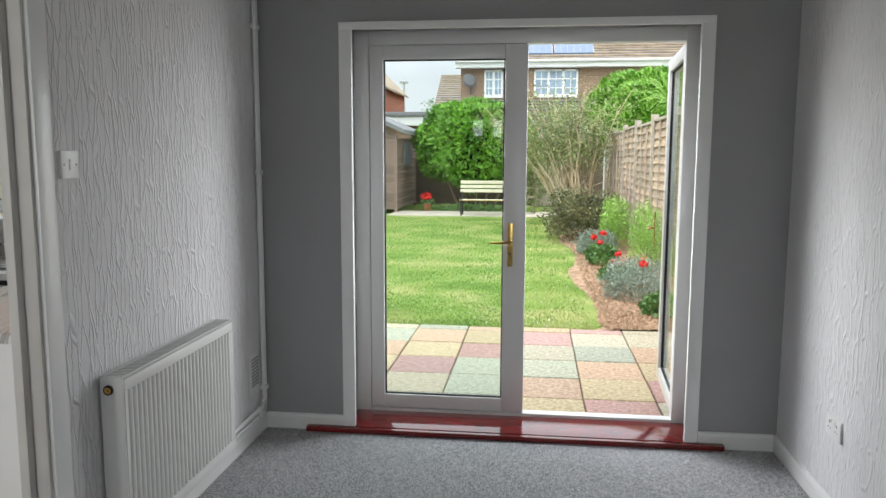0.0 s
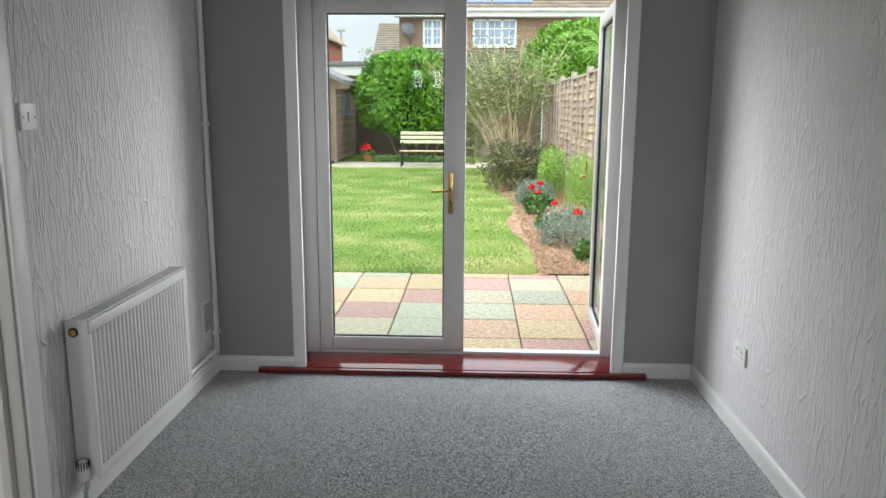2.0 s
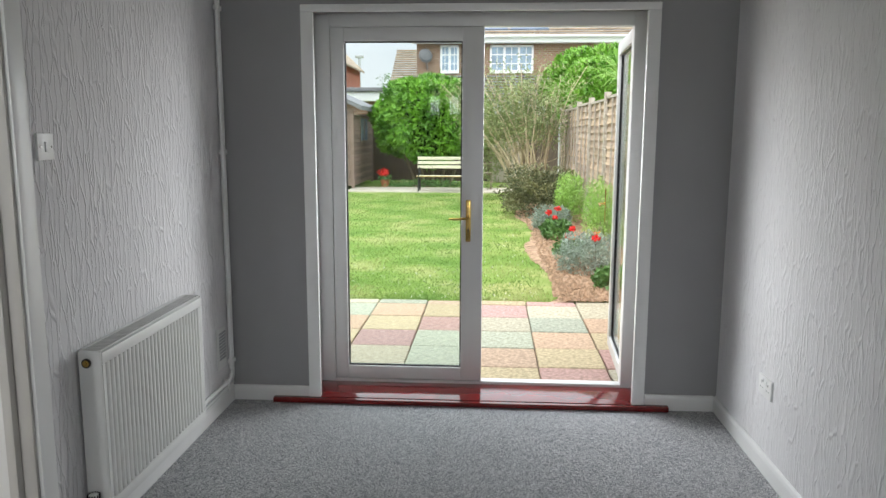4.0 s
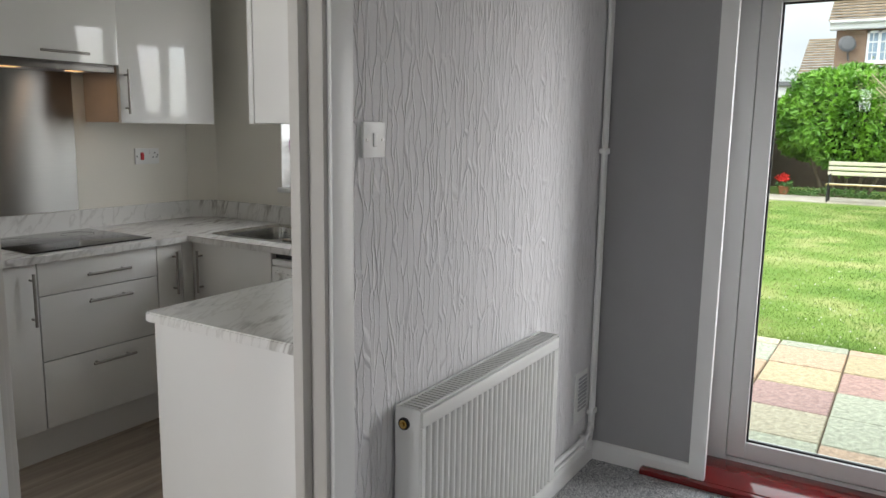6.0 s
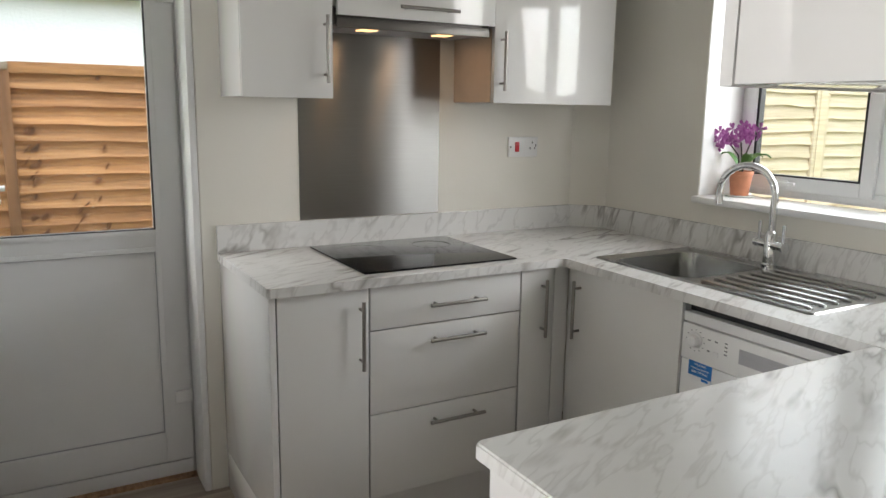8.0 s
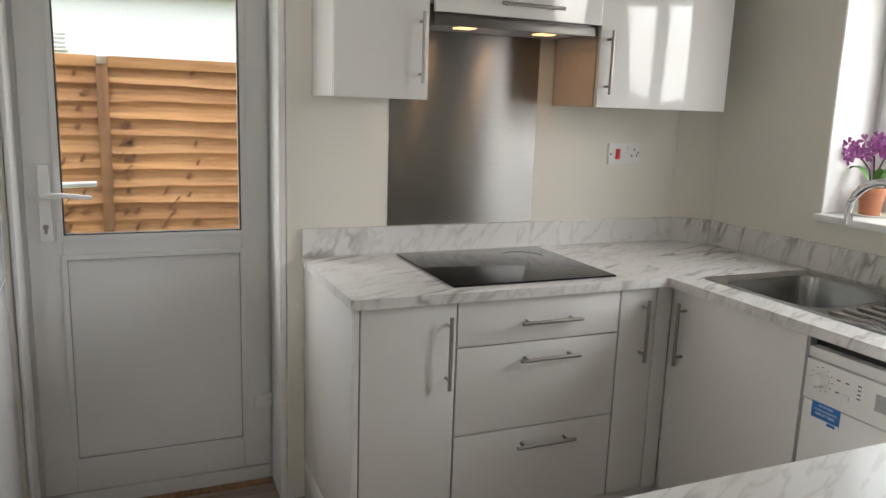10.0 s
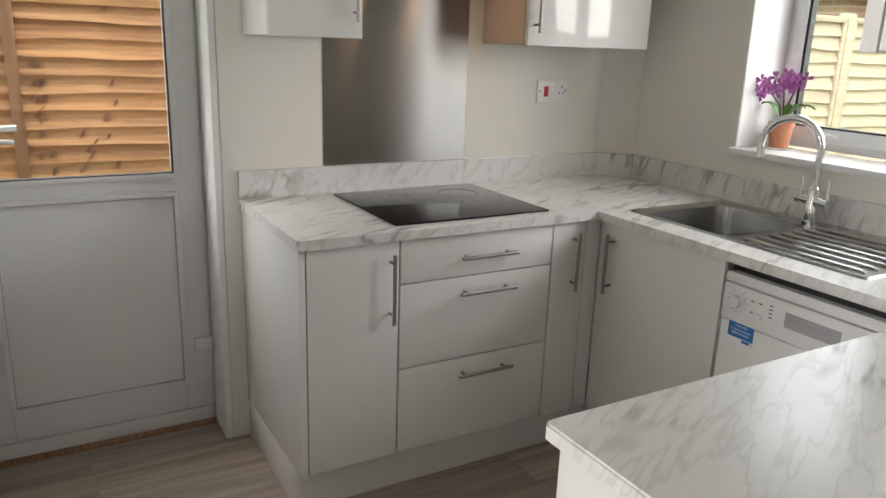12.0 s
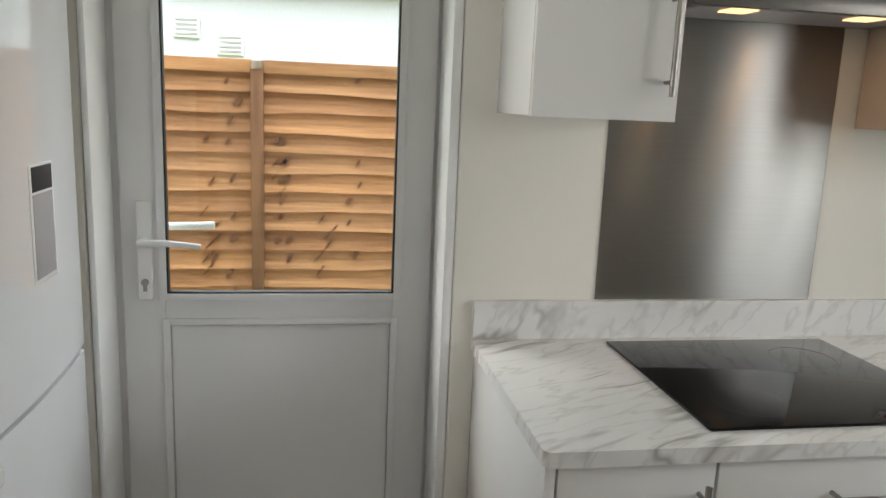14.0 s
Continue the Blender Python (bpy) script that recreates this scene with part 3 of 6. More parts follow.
def leaf(name, x0, x1, z0, z1, y0, rail, label, handle_x, sign):
    """A glazed plastic door leaf in the plane y0, with its pane, gasket and handle."""
    root = thing(name, ((x0 + x1) / 2, y0, z0), label, "glazed door", kind="structure")
    y1 = y0 + 0.06
    s = Shape()
    s.box((x0, y0, z0), (x0 + rail, y1, z1), 0.005).box((x1 - rail * (1.6 if sign > 0 else 1), y0, z0), (x1, y1, z1), 0.005)
    xr = x1 - rail * (1.6 if sign > 0 else 1)
    s.box((x0 + rail, y0 + 0.001, z0), (xr, y1 - 0.001, z0 + rail), 0.004).box((x0 + rail, y0 + 0.001, z1 - rail), (xr, y1 - 0.001, z1), 0.004)
    s.out("sash", M_upvc, root)
    g0, g1, h0, h1 = x0 + rail, xr, z0 + rail, z1 - rail
    s = Shape()
    w = 0.007
    s.box((g0, y0 + 0.016, h0), (g0 + w, y0 + 0.032, h1)).box((g1 - w, y0 + 0.016, h0), (g1, y0 + 0.032, h1))
    s.box((g0 + w, y0 + 0.016, h0), (g1 - w, y0 + 0.032, h0 + w)).box((g0 + w, y0 + 0.016, h1 - w), (g1 - w, y0 + 0.032, h1))
    s.out("gasket", M_gasket, root, smooth=False)
    pane = box("pane", (g0 + w, y0 + 0.022, h0 + w), (g1 - w, y0 + 0.026, h1 - w), M_glass, root, smooth=False)
    pane.visible_shadow = False
    return root


left = leaf("patio_door_left", -0.858, -0.014, 0.055, 2.04, 4.196, 0.074, "shut white plastic glazed patio door leaf with brass handle", -0.095, 1)
right = leaf("patio_door_right", -0.79, 0.0, 0.055, 2.04, 0.0, 0.074, "open white plastic glazed patio door leaf", 0, -1)
# swing the second leaf outward about its hinge
right.matrix_basis = pose(0.785, 4.235, 0, 0, 0, -93.5) @ Matrix.Translation((0.79 / -2 - 0.0, 0, 0.055))


def door_handle(root, x, y, z0, z1, lever_to, material, wide=0.028):
    s = Shape()
    s.box((x - wide / 2, y - 0.012, z0), (x + wide / 2, y, z1), 0.005, 3)
    zc = z0 + (z1 - z0) * 0.58
    s.tube([(x, y, zc), (x, y - 0.045, zc)], 0.009).tube([(x + 0.006, y - 0.045, zc), (x - 0.05, y - 0.05, zc - 0.004), (lever_to, y - 0.045, zc - 0.006)], 0.008, 10, 0.006)
    s.tube([(x, y - 0.012, z0 + 0.07), (x, y - 0.016, z0 + 0.07)], 0.008)
    s.out("handle", material, root, label="brass lever handle and back plate")
    Shape().box((x - 0.003, y - 0.0175, z0 + 0.055), (x + 0.003, y - 0.0125, z0 + 0.075)).out("keyhole", M_dark, root, smooth=False)


door_handle(left, -0.094, 4.196, 0.868, 1.103, -0.2, M_brass)
# lever on the open leaf, seen along its face
s = Shape().box((0.772, 4.935, 0.9), (0.777, 4.955, 1.12), 0.002).tube([(0.772, 4.945, 1.02), (0.735, 4.945, 1.02), (0.73, 4.86, 1.015)], 0.007)
hd = s.out("lever_handle", M_brass, label="brass lever handle of the open patio door", category="door handle")
hd.parent = right
hd.matrix_parent_inverse = world_of(right).inverted()
del hd["category"], hd["label"]

# ---- doorway between lounge and kitchen ----
s = Shape()
for y0, y1 in ((2.18, 2.258), (1.362, 1.44)):
    s.box((WL, y0, 0), (WL + 0.018, y1, 2.118), 0.005)
s.box((WL, 1.44, 2.04), (WL + 0.018, 2.18, 2.118), 0.005)
s.out("trim_doorway", M_gloss, label="white painted architrave round the doorway", category="door trim", kind="structure")
s = Shape()
for y0, y1, yo in ((2.165, 2.18, -1), (1.44, 1.455, 1)):
    s.box((KE - 0.004, y0, 0), (WL + 0.006, y1, 2.04), 0.003)
    a, b = (2.135, y0) if yo < 0 else (y1, 1.485)
    s.box((KE, a, 0), (-1.432, b, 2.02), 0.004)
s.box((KE - 0.004, 1.455, 2.02), (WL + 0.006, 2.165, 2.04), 0.003)
s.out("jamb_doorway", M_jamb, label="off-white painted door lining with a raised stop", category="door frame", kind="structure")
s = Shape()
for y0, y1 in ((2.18, 2.235), (1.385, 1.44)):
    s.box((KE - 0.014, y0, 0), (KE, y1, 2.1), 0.004)
s.out("trim_doorway_kitchen", M_jamb, label="off-white painted architrave on the kitchen side", category="door trim", kind="structure")


# ---- lounge things ----
def radiator():
    root = thing("radiator", (-1.345, 2.885, 0.13), "white steel double panel radiator with ribbed front", "radiator")
    y0, y1, z0, z1, xb, xf = 2.44, 3.335, 0.13, 0.727, -1.387, -1.302
    n = 27
    pitch = (y1 - y0 - 0.05) / n
    prof = []
    for k in range(n):
        a = y0 + 0.025 + k * pitch
        prof += [(xf - 0.017, a + pitch * 0.04), (xf - 0.017, a + pitch * 0.32), (xf - 0.004, a + pitch * 0.42), (xf, a + pitch * 0.56), (xf, a + pitch * 0.82), (xf - 0.004, a + pitch * 0.94)]
    outline = [(xf, y0 + 0.004), (xf, y0 + 0.02)] + prof + [(xf, y1 - 0.02), (xf, y1 - 0.004), (xf - 0.022, y1 - 0.004), (xf - 0.022, y0 + 0.004)]
    s = Shape().prism(outline, 2, z0 + 0.045, z1 - 0.05)
    s.box((xf - 0.016, y0 + 0.004, z0), (xf + 0.001, y1 - 0.004, z0 + 0.044), 0.004).box((xf - 0.016, y0 + 0.004, z1 - 0.049), (xf + 0.001, y1 - 0.004, z1 - 0.008), 0.004)
    s.box((xb, y0 + 0.01, z0 + 0.01), (xb + 0.014, y1 - 0.01, z1 - 0.012), 0.003)
    s.out("panel", M_rad, root)
    s = Shape().box((xb, y0, z0 + 0.012), (xf - 0.004, y0 + 0.003, z1), 0.001).box((xb, y1 - 0.003, z0 + 0.012), (xf - 0.004, y1, z1), 0.001)
    s.box((xb, y0, z1 - 0.004), (xb + 0.008, y1, z1), 0.001).box((xf - 0.012, y0, z1 - 0.004), (xf - 0.003, y1, z1), 0.001)
    s.out("side_cover", M_rad, root)
    s = Shape()
    k = y0 + 0.012
    while k < y1 - 0.012:
        s.box((xb + 0.008, k, z1 - 0.006), (xf - 0.012, k + 0.006, z1 - 0.002))
        k += 0.017
    s.out("top_grille", M_rad, root, smooth=False)
    # near-black block where the fins sit, coloured as the shade below the grille
    box("convector_shade", (xb + 0.016, y0 + 0.02, z0 + 0.05), (xf - 0.024, y1 - 0.02, z1 - 0.035), M_grille, root, smooth=False)
    m = Matrix.Rotation(radians(90), 3, 'X')
    Shape().lathe((-1.357, y0 - 0.001, z1 - 0.045), [(0.017, -0.002), (0.017, 0.004), (0.011, 0.004), (0.011, 0.002)], 20, m).out("plug_ring", M_dark, root)
    Shape().lathe((-1.357, y0 - 0.002, z1 - 0.045), [(0.012, 0.0), (0.012, 0.006), (0.006, 0.007), (0.006, 0.012), (0.003, 0.013)], 16, m).out("bleed_plug", M_brass, root)
    # thermostatic valve below the near end
    s = Shape().lathe((-1.352, 2.415, 0.135), [(0.016, 0), (0.022, 0.008), (0.023, 0.04), (0.018, 0.072), (0.012, 0.078)], 20)
    s.out("valve_head", M_plastic, root, label="white thermostatic valve head")
    s = Shape()
    for k in range(14):
        a = 2 * math.pi * k / 14
        s.box((-1.3535 + 0.0205 * math.cos(a), 2.4135 + 0.0205 * math.sin(a), 0.178), (-1.3505 + 0.0205 * math.cos(a), 2.4165 + 0.0205 * math.sin(a), 0.212))
    s.out("valve_slots", M_dark, root, smooth=False)
    s = Shape().tube([(-1.352, 2.415, 0.0), (-1.352, 2.415, 0.135)], 0.009).tube([(-1.352, 2.41, 0.09), (-1.352, 2.45, 0.135)], 0.011)
    s.out("valve_body", M_chrome, root)


radiator()


def pipework():
    s = Shape()
    s.tube([(WL + 0.016, 3.9, TOP), (WL + 0.016, 3.9, 0.19), (WL + 0.018, 3.885, 0.152), (WL + 0.02, 3.85, 0.14), (WL + 0.02, 3.33, 0.14)], 0.0105)
    s.tube([(WL + 0.016, 3.927, TOP), (WL + 0.016, 3.927, 0.15), (WL + 0.018, 3.91, 0.115), (WL + 0.02, 3.87, 0.108), (WL + 0.02, 3.33, 0.108)], 0.0085)
    for z in (2.1, 1.37, 0.235):
        s.box((WL, 3.886, z - 0.012), (WL + 0.03, 3.941, z + 0.012), 0.004)
    for y in (3.82, 3.45):
        s.box((WL, y - 0.012, 0.095), (WL + 0.034, y + 0.012, 0.156), 0.004)
    s.out("heating_pipes", M_gloss, label="white painted heating pipes clipped up the wall corner", category="pipes")


pipework()


def vent():
    root = thing("air_vent", (WL, 3.79, 0.23), "small white plastic wall vent with grey grille", "vent")
    box("plate", (WL, 3.735, 0.225), (WL + 0.006, 3.862, 0.445), M_plastic, root, 0.002)
    s = Shape()
    for k in range(9):
        s.box((WL + 0.005, 3.765, 0.275 + k * 0.017), (WL + 0.009, 3.855, 0.285 + k * 0.017))
    s.out("louvre", M_greyplastic, root, smooth=False)


vent()


def light_switch():
    root = thing("light_switch", (WL, 2.345, 1.385), "white plastic single light switch", "light switch")
    box("plate", (WL, 2.303, 1.383), (WL + 0.01, 2.389, 1.469), M_plastic, root, 0.003)
    Shape().box((WL + 0.008, 2.339, 1.41), (WL + 0.014, 2.353, 1.442), 0.002, turn=Matrix.Identity(3)).out("rocker", M_plastic, root)
    for y in (2.3155, 2.3765):
        Shape().tube([(WL + 0.009, y, 1.426), (WL + 0.0112, y, 1.426)], 0.0035, 12).out("screw", M_steelbar, root)


light_switch()


def wall_socket():
    root = thing("wall_socket", (WR, 3.26, 0.335), "white plastic double wall socket", "socket")
    box("plate", (WR - 0.01, 3.187, 0.335), (WR, 3.333, 0.421), M_plastic, root, 0.003)
    s = Shape()
    for y in (3.225, 3.295):
        s.box((WR - 0.0108, y - 0.003, 0.388), (WR - 0.0098, y + 0.003, 0.398)).box((WR - 0.0108, y - 0.015, 0.366), (WR - 0.0098, y - 0.008, 0.37)).box((WR - 0.0108, y + 0.008, 0.366), (WR - 0.0098, y + 0.015, 0.37))
    s.out("pin_holes", M_dark, root, smooth=False, kind="stuff")
    for y in (3.24, 3.28):
        box("rocker", (WR - 0.013, y - 0.005, 0.395), (WR - 0.0095, y + 0.005, 0.412), M_plastic, root, 0.001)


wall_socket()

# ---- back door ----
door = thing("back_door", (-4.09, 1.775, 0.0), "shut white plastic back door, glass above a plain panel", "door", kind="structure")
DX = -4.067
s = Shape()
s.box((DX - 0.06, 1.362, 0.0), (DX - 0.008, 1.392, 2.07), 0.003).box((DX - 0.06, 2.158, 0.0), (DX - 0.008, 2.19, 2.07), 0.003)
s.box((DX - 0.06, 1.392, 2.035), (DX - 0.008, 2.158, 2.07), 0.003).box((DX - 0.06, 1.392, 0.012), (DX - 0.004, 2.158, 0.068), 0.004)
s.out("frame", M_upvc, door)
s = Shape()
s.box((DX - 0.055, 1.392, 0.072), (DX, 1.492, 2.032), 0.004).box((DX - 0.055, 2.062, 0.072), (DX, 2.158, 2.032), 0.004)
for z0, z1 in ((0.072, 0.19), (0.905, 0.975), (1.95, 2.032)):
    s.box((DX - 0.055, 1.492, z0), (DX - 0.0008, 2.062, z1), 0.003)
s.out("sash", M_upvc, door)


def ring(name, y0, y1, z0, z1, w, x0, x1, material, parent):
    s = Shape()
    s.box((x0, y0, z0), (x1, y0 + w, z1), 0.0015).box((x0, y1 - w, z0), (x1, y1, z1), 0.0015)
    s.box((x0, y0 + w, z0), (x1, y1 - w, z0 + w), 0.0015).box((x0, y0 + w, z1 - w), (x1, y1 - w, z1), 0.0015)
    return s.out(name, material, parent)


ring("glazing_bead", 1.478, 2.082, 0.964, 1.962, 0.019, DX - 0.002, DX + 0.006, M_upvc, door)
ring("gasket", 1.4965, 2.0635, 0.9825, 1.9435, 0.005, DX - 0.02, DX + 0.003, M_gasket, door)
ring("panel_bead", 1.485, 2.075, 0.178, 0.918, 0.017, DX - 0.002, DX + 0.005, M_upvc, door)
ring("panel_gasket", 1.5018, 2.0582, 0.1948, 0.9012, 0.003, DX - 0.012, DX - 0.001, M_greyplastic, door)
box("panel", (DX - 0.03, 1.503, 0.196), (DX - 0.008, 2.057, 0.9), M_upvc, door)
pane = box("pane", (DX - 0.02, 1.5, 0.985), (DX - 0.016, 2.06, 1.94), M_glass, door, smooth=False)
pane.visible_shadow = False
s = Shape().box((DX, 1.43, 0.968), (DX + 0.012, 1.467, 1.217), 0.006, 3)
s.tube([(DX + 0.01, 1.448, 1.118), (DX + 0.05, 1.448, 1.118)], 0.01).tube([(DX + 0.05, 1.442, 1.118), (DX + 0.056, 1.5, 1.121), (DX + 0.052, 1.588, 1.112)], 0.0095, 12, 0.007)
s.tube([(DX - 0.06, 1.448, 1.13), (DX - 0.1, 1.448, 1.135), (DX - 0.1, 1.6, 1.14)], 0.01)
s.out("handle", M_plastic, door, label="white lever handle on a long plate")
s = Shape().tube([(DX + 0.011, 1.448, 1.014), (DX + 0.017, 1.448, 1.014)], 0.009, 16).box((DX + 0.011, 1.4435, 0.992), (DX + 0.016, 1.4525, 1.012))
s.out("lock_cylinder", M_steelbar, door)
for z0, z1 in ((0.285, 0.382), (1.755, 1.852)):
    zc = (z0 + z1) / 2
    s = Shape().box((DX, 2.098, zc - 0.024), (DX + 0.016, 2.165, zc + 0.024), 0.007, 3).box((DX - 0.004, 2.168, z0), (DX + 0.02, 2.188, z1), 0.004)
    s.out("hinge", M_plastic, door)
box("threshold", (-4.075, 1.362, -0.004), (-4.045, 2.19, 0.012), M_rawwood, label="bare splintered timber strip under the back door", category="threshold", kind="structure")
s = Shape().box((KW - 0.16, 2.165, 0.0), (KW + 0.004, 2.189, 2.07), 0.006).box((KW - 0.16, 1.363, 0.0), (KW + 0.004, 1.378, 2.07), 0.005)
s.out("trim_back_door", M_gloss, label="white painted reveal boards of the back door", category="door trim", kind="structure")

# ---- kitchen window ----
win = thing("window_kitchen", (-2.62, 4.2, 1.1), "white plastic casement window above the sink", "window", kind="structure")
WY = 4.17
s = Shape()
s.box((-3.265, WY, 1.12), (-3.215, WY + 0.07, 2.06), 0.003).box((-2.03, WY, 1.12), (-1.98, WY + 0.07, 2.06), 0.003)
s.box((-3.215, WY, 1.12), (-2.03, WY + 0.07, 1.165), 0.003).box((-3.215, WY, 2.01), (-2.03, WY + 0.07, 2.06), 0.003).box((-2.695, WY, 1.165), (-2.635, WY + 0.07, 2.01), 0.003)
s.out("frame", M_upvc, win)
for x0, x1 in ((-3.235, -2.695), (-2.635, -2.01)):
    s = Shape()
    s.box((x0, WY - 0.014, 1.148), (x0 + 0.048, WY + 0.03, 2.03), 0.004).box((x1 - 0.048, WY - 0.014, 1.148), (x1, WY + 0.03, 2.03), 0.004)
    s.box((x0 + 0.048, WY - 0.013, 1.148), (x1 - 0.048, WY + 0.03, 1.198), 0.004).box((x0 + 0.048, WY - 0.013, 1.98), (x1 - 0.048, WY + 0.03, 2.03), 0.004)
    s.out("sash", M_upvc, win)
    s = Shape()
    a, b, c, d, w = x0 + 0.047, x1 - 0.047, 1.197, 1.981, 0.012
    s.box((a, WY - 0.008, c), (a + w, WY + 0.02, d)).box((b - w, WY - 0.008, c), (b, WY + 0.02, d)).box((a, WY - 0.008, c), (b, WY + 0.02, c + w * 0.6)).box((a, WY - 0.008, d - w), (b, WY + 0.02, d))
    s.out("gasket", M_gasket, win, smooth=False)
    pane = box("pane", (a + w, WY, c + 0.007), (b - w, WY + 0.004, d - w), M_glass, win, smooth=False)
    pane.visible_shadow = False
s = Shape().box((-3.08, WY - 0.022, 1.162), (-3.02, WY - 0.013, 1.186), 0.003).box((-3.075, WY - 0.036, 1.168), (-2.98, WY - 0.022, 1.181), 0.004)
s.out("handle", M_plastic, win)
box("sill_kitchen_window", (-3.275, 3.93, 1.086), (-1.97, WY, 1.112), M_gloss, bevel=0.006, label="white gloss window sill board", category="window sill", kind="structure")
s = Shape().box((-3.268, 3.96, 1.113), (-3.262, WY, 2.06)).box((-1.983, 3.96, 1.113), (-1.977, WY, 2.06))
s.out("trim_window_reveal", M_gloss, smooth=False, label="white painted window reveal", category="window trim", kind="structure")


# ---- kitchen units ----
def bar_handle(root, p0, p1, out, r=0.0062):
    """A bar on two posts. p0, p1: its ends; out: the way it stands off."""
    p0, p1, out = Vector(p0), Vector(p1), Vector(out)
    d = (p1 - p0).normalized()
    L = (p1 - p0).length
    s = Shape().tube([p0, p1], r, 12)
    for q in (p0 + d * L * 0.13, p1 - d * L * 0.13):
        s.tube([q, q - out], r * 0.75, 10)
    s.out("handle", M_steelbar, root, label="brushed steel bar handle")


FX = -3.30
U0, U1 = 0.158, 0.878


def base_unit(name, label, y0, y1, doors, handles, carcass_lo=0.15):
    root = thing(name, (-3.6, (y0 + y1) / 2, 0.0), label, "kitchen unit", group="base units")
    box("body", (KW + 0.003, y0 + 0.001, carcass_lo), (FX - 0.021, y1 - 0.001, 0.879), M_carcass, root, smooth=False)
    for z0, z1 in doors:
        box("door" if len(doors) == 1 else "drawer_front", (FX - 0.019, y0 + 0.002, z0), (FX, y1 - 0.002, z1), M_unit, root, 0.0016)
    for a, b in handles:
        bar_handle(root, (FX + 0.032, *a), (FX + 0.032, *b), (0.032, 0, 0))
    return root


base_unit("base_cabinet", "white gloss narrow base cabinet with steel bar handle", 2.272, 2.569, [(U0, U1)], [((2.538, 0.62), (2.538, 0.842))])
base_unit("drawer_unit", "white gloss three-drawer unit below the hob", 2.571, 3.148, [(U0 + 0.004, 0.451), (0.455, 0.733), (0.737, U1)], [((2.775, 0.803), (2.988, 0.803)), ((2.776, 0.684), (2.988, 0.684)), ((2.78, 0.399), (2.992, 0.399))])
corner = base_unit("corner_cabinet", "white gloss narrow corner cabinet door with steel bar handle", 3.15, 3.296, [(U0, U1)], [((3.24, 0.632), (3.24, 0.842))])
box("filler", (-3.318, 3.298, U0), (-3.302, 3.36, U1), M_unit, corner, 0.001)
s = Shape().box((KW + 0.003, 2.25, 0.15), (FX, 2.27, 0.879), 0.0015).box((KW + 0.003, 2.252, 0.0), (-3.362, 2.272, 0.148), 0.0015)
s.out("end_panel", M_unit, label="white gloss end panel of the base units", category="end panel")
s = Shape().box((-3.378, 2.273, 0.0), (-3.362, 3.42, 0.15), 0.001).box((-3.362, 3.404, 0.0), (-2.745, 3.42, 0.15), 0.001)
s.out("plinth", M_unit, label="white kickboard under the base units", category="plinth")
sinku = thing("sink_cabinet", (-3.0, 3.65, 0.0), "white gloss cabinet below the sink with steel bar handle", "kitchen unit", group="base units")
s = Shape().box((-3.26, 3.366, 0.15), (-3.242, KN - 0.003, 0.879)).box((-2.762, 3.366, 0.15), (-2.746, KN - 0.003, 0.879)).box((-3.242, 3.366, 0.15), (-2.762, KN - 0.003, 0.168)).box((-3.242, 3.94, 0.168), (-2.762, KN - 0.003, 0.879))
s.out("body", M_carcass, sinku, smooth=False)
box("door", (-3.243, 3.345, U0), (-2.747, 3.364, U1), M_unit, sinku, 0.0016)
box("filler", (-3.3, 3.362, U0), (-3.247, 3.376, U1), M_unit, sinku, 0.001)
bar_handle(sinku, (-3.213, 3.313, 0.632), (-3.213, 3.313, 0.842), (0, -0.032, 0))


def worktop():
    s = Shape()
    z0, z1 = 0.88, 0.91
    s.prism([(KW + 0.002, 2.243), (-3.296, 2.243), (-3.284, 2.252), (-3.284, 3.318), (-3.276, 3.326), (-3.225, 3.326), (-3.225, KN - 0.002), (-3.79, KN - 0.002), (KW + 0.002, 3.84)], 2, z0, z1)
    s.box((-3.225, 3.326, z0), (KE - 0.002, 3.43, z1)).box((-3.225, 3.895, z0), (KE - 0.002, KN - 0.002, z1))
    s.box((-3.225, 3.43, z0), (-3.22, 3.895, z1)).box((-2.815, 3.43, z0), (KE - 0.002, 3.895, z1))
    s.out("worktop", M_marble, smooth=False, label="white grey-veined marble effect laminate worktop", category="worktop")
    s = Shape()
    s.prism([(-2.148, 2.243), (KE - 0.002, 2.243), (KE - 0.002, 3.324), (-2.158, 3.324), (-2.158, 2.253)], 2, z0, z1)
    bmesh.ops.bevel(s.bm, geom=[e for e in s.bm.edges if abs(e.verts[0].co.z - e.verts[1].co.z) < 1e-5], offset=0.004, segments=2, affect='EDGES')
    s.out("peninsula_worktop", M_marble, smooth=False, label="white grey-veined marble effect peninsula worktop", category="worktop")
    s = Shape()
    t, h0, h1 = 0.018, 0.9105, 1.008
    s.box((KW, 2.243, h0), (KW + t, 3.832, h1), 0.001)
    s.prism([(KW + 0.001, 3.834), (KW + t, 3.832), (-3.783, KN - t), (-3.789, KN - 0.001)], 2, h0, h1 + 0.001)
    s.box((-3.783, KN - t, h0), (KE - 0.002, KN, h1), 0.001)
    s.out("upstand", M_marble, smooth=False, label="marble effect upstand along the walls", category="upstand")


worktop()


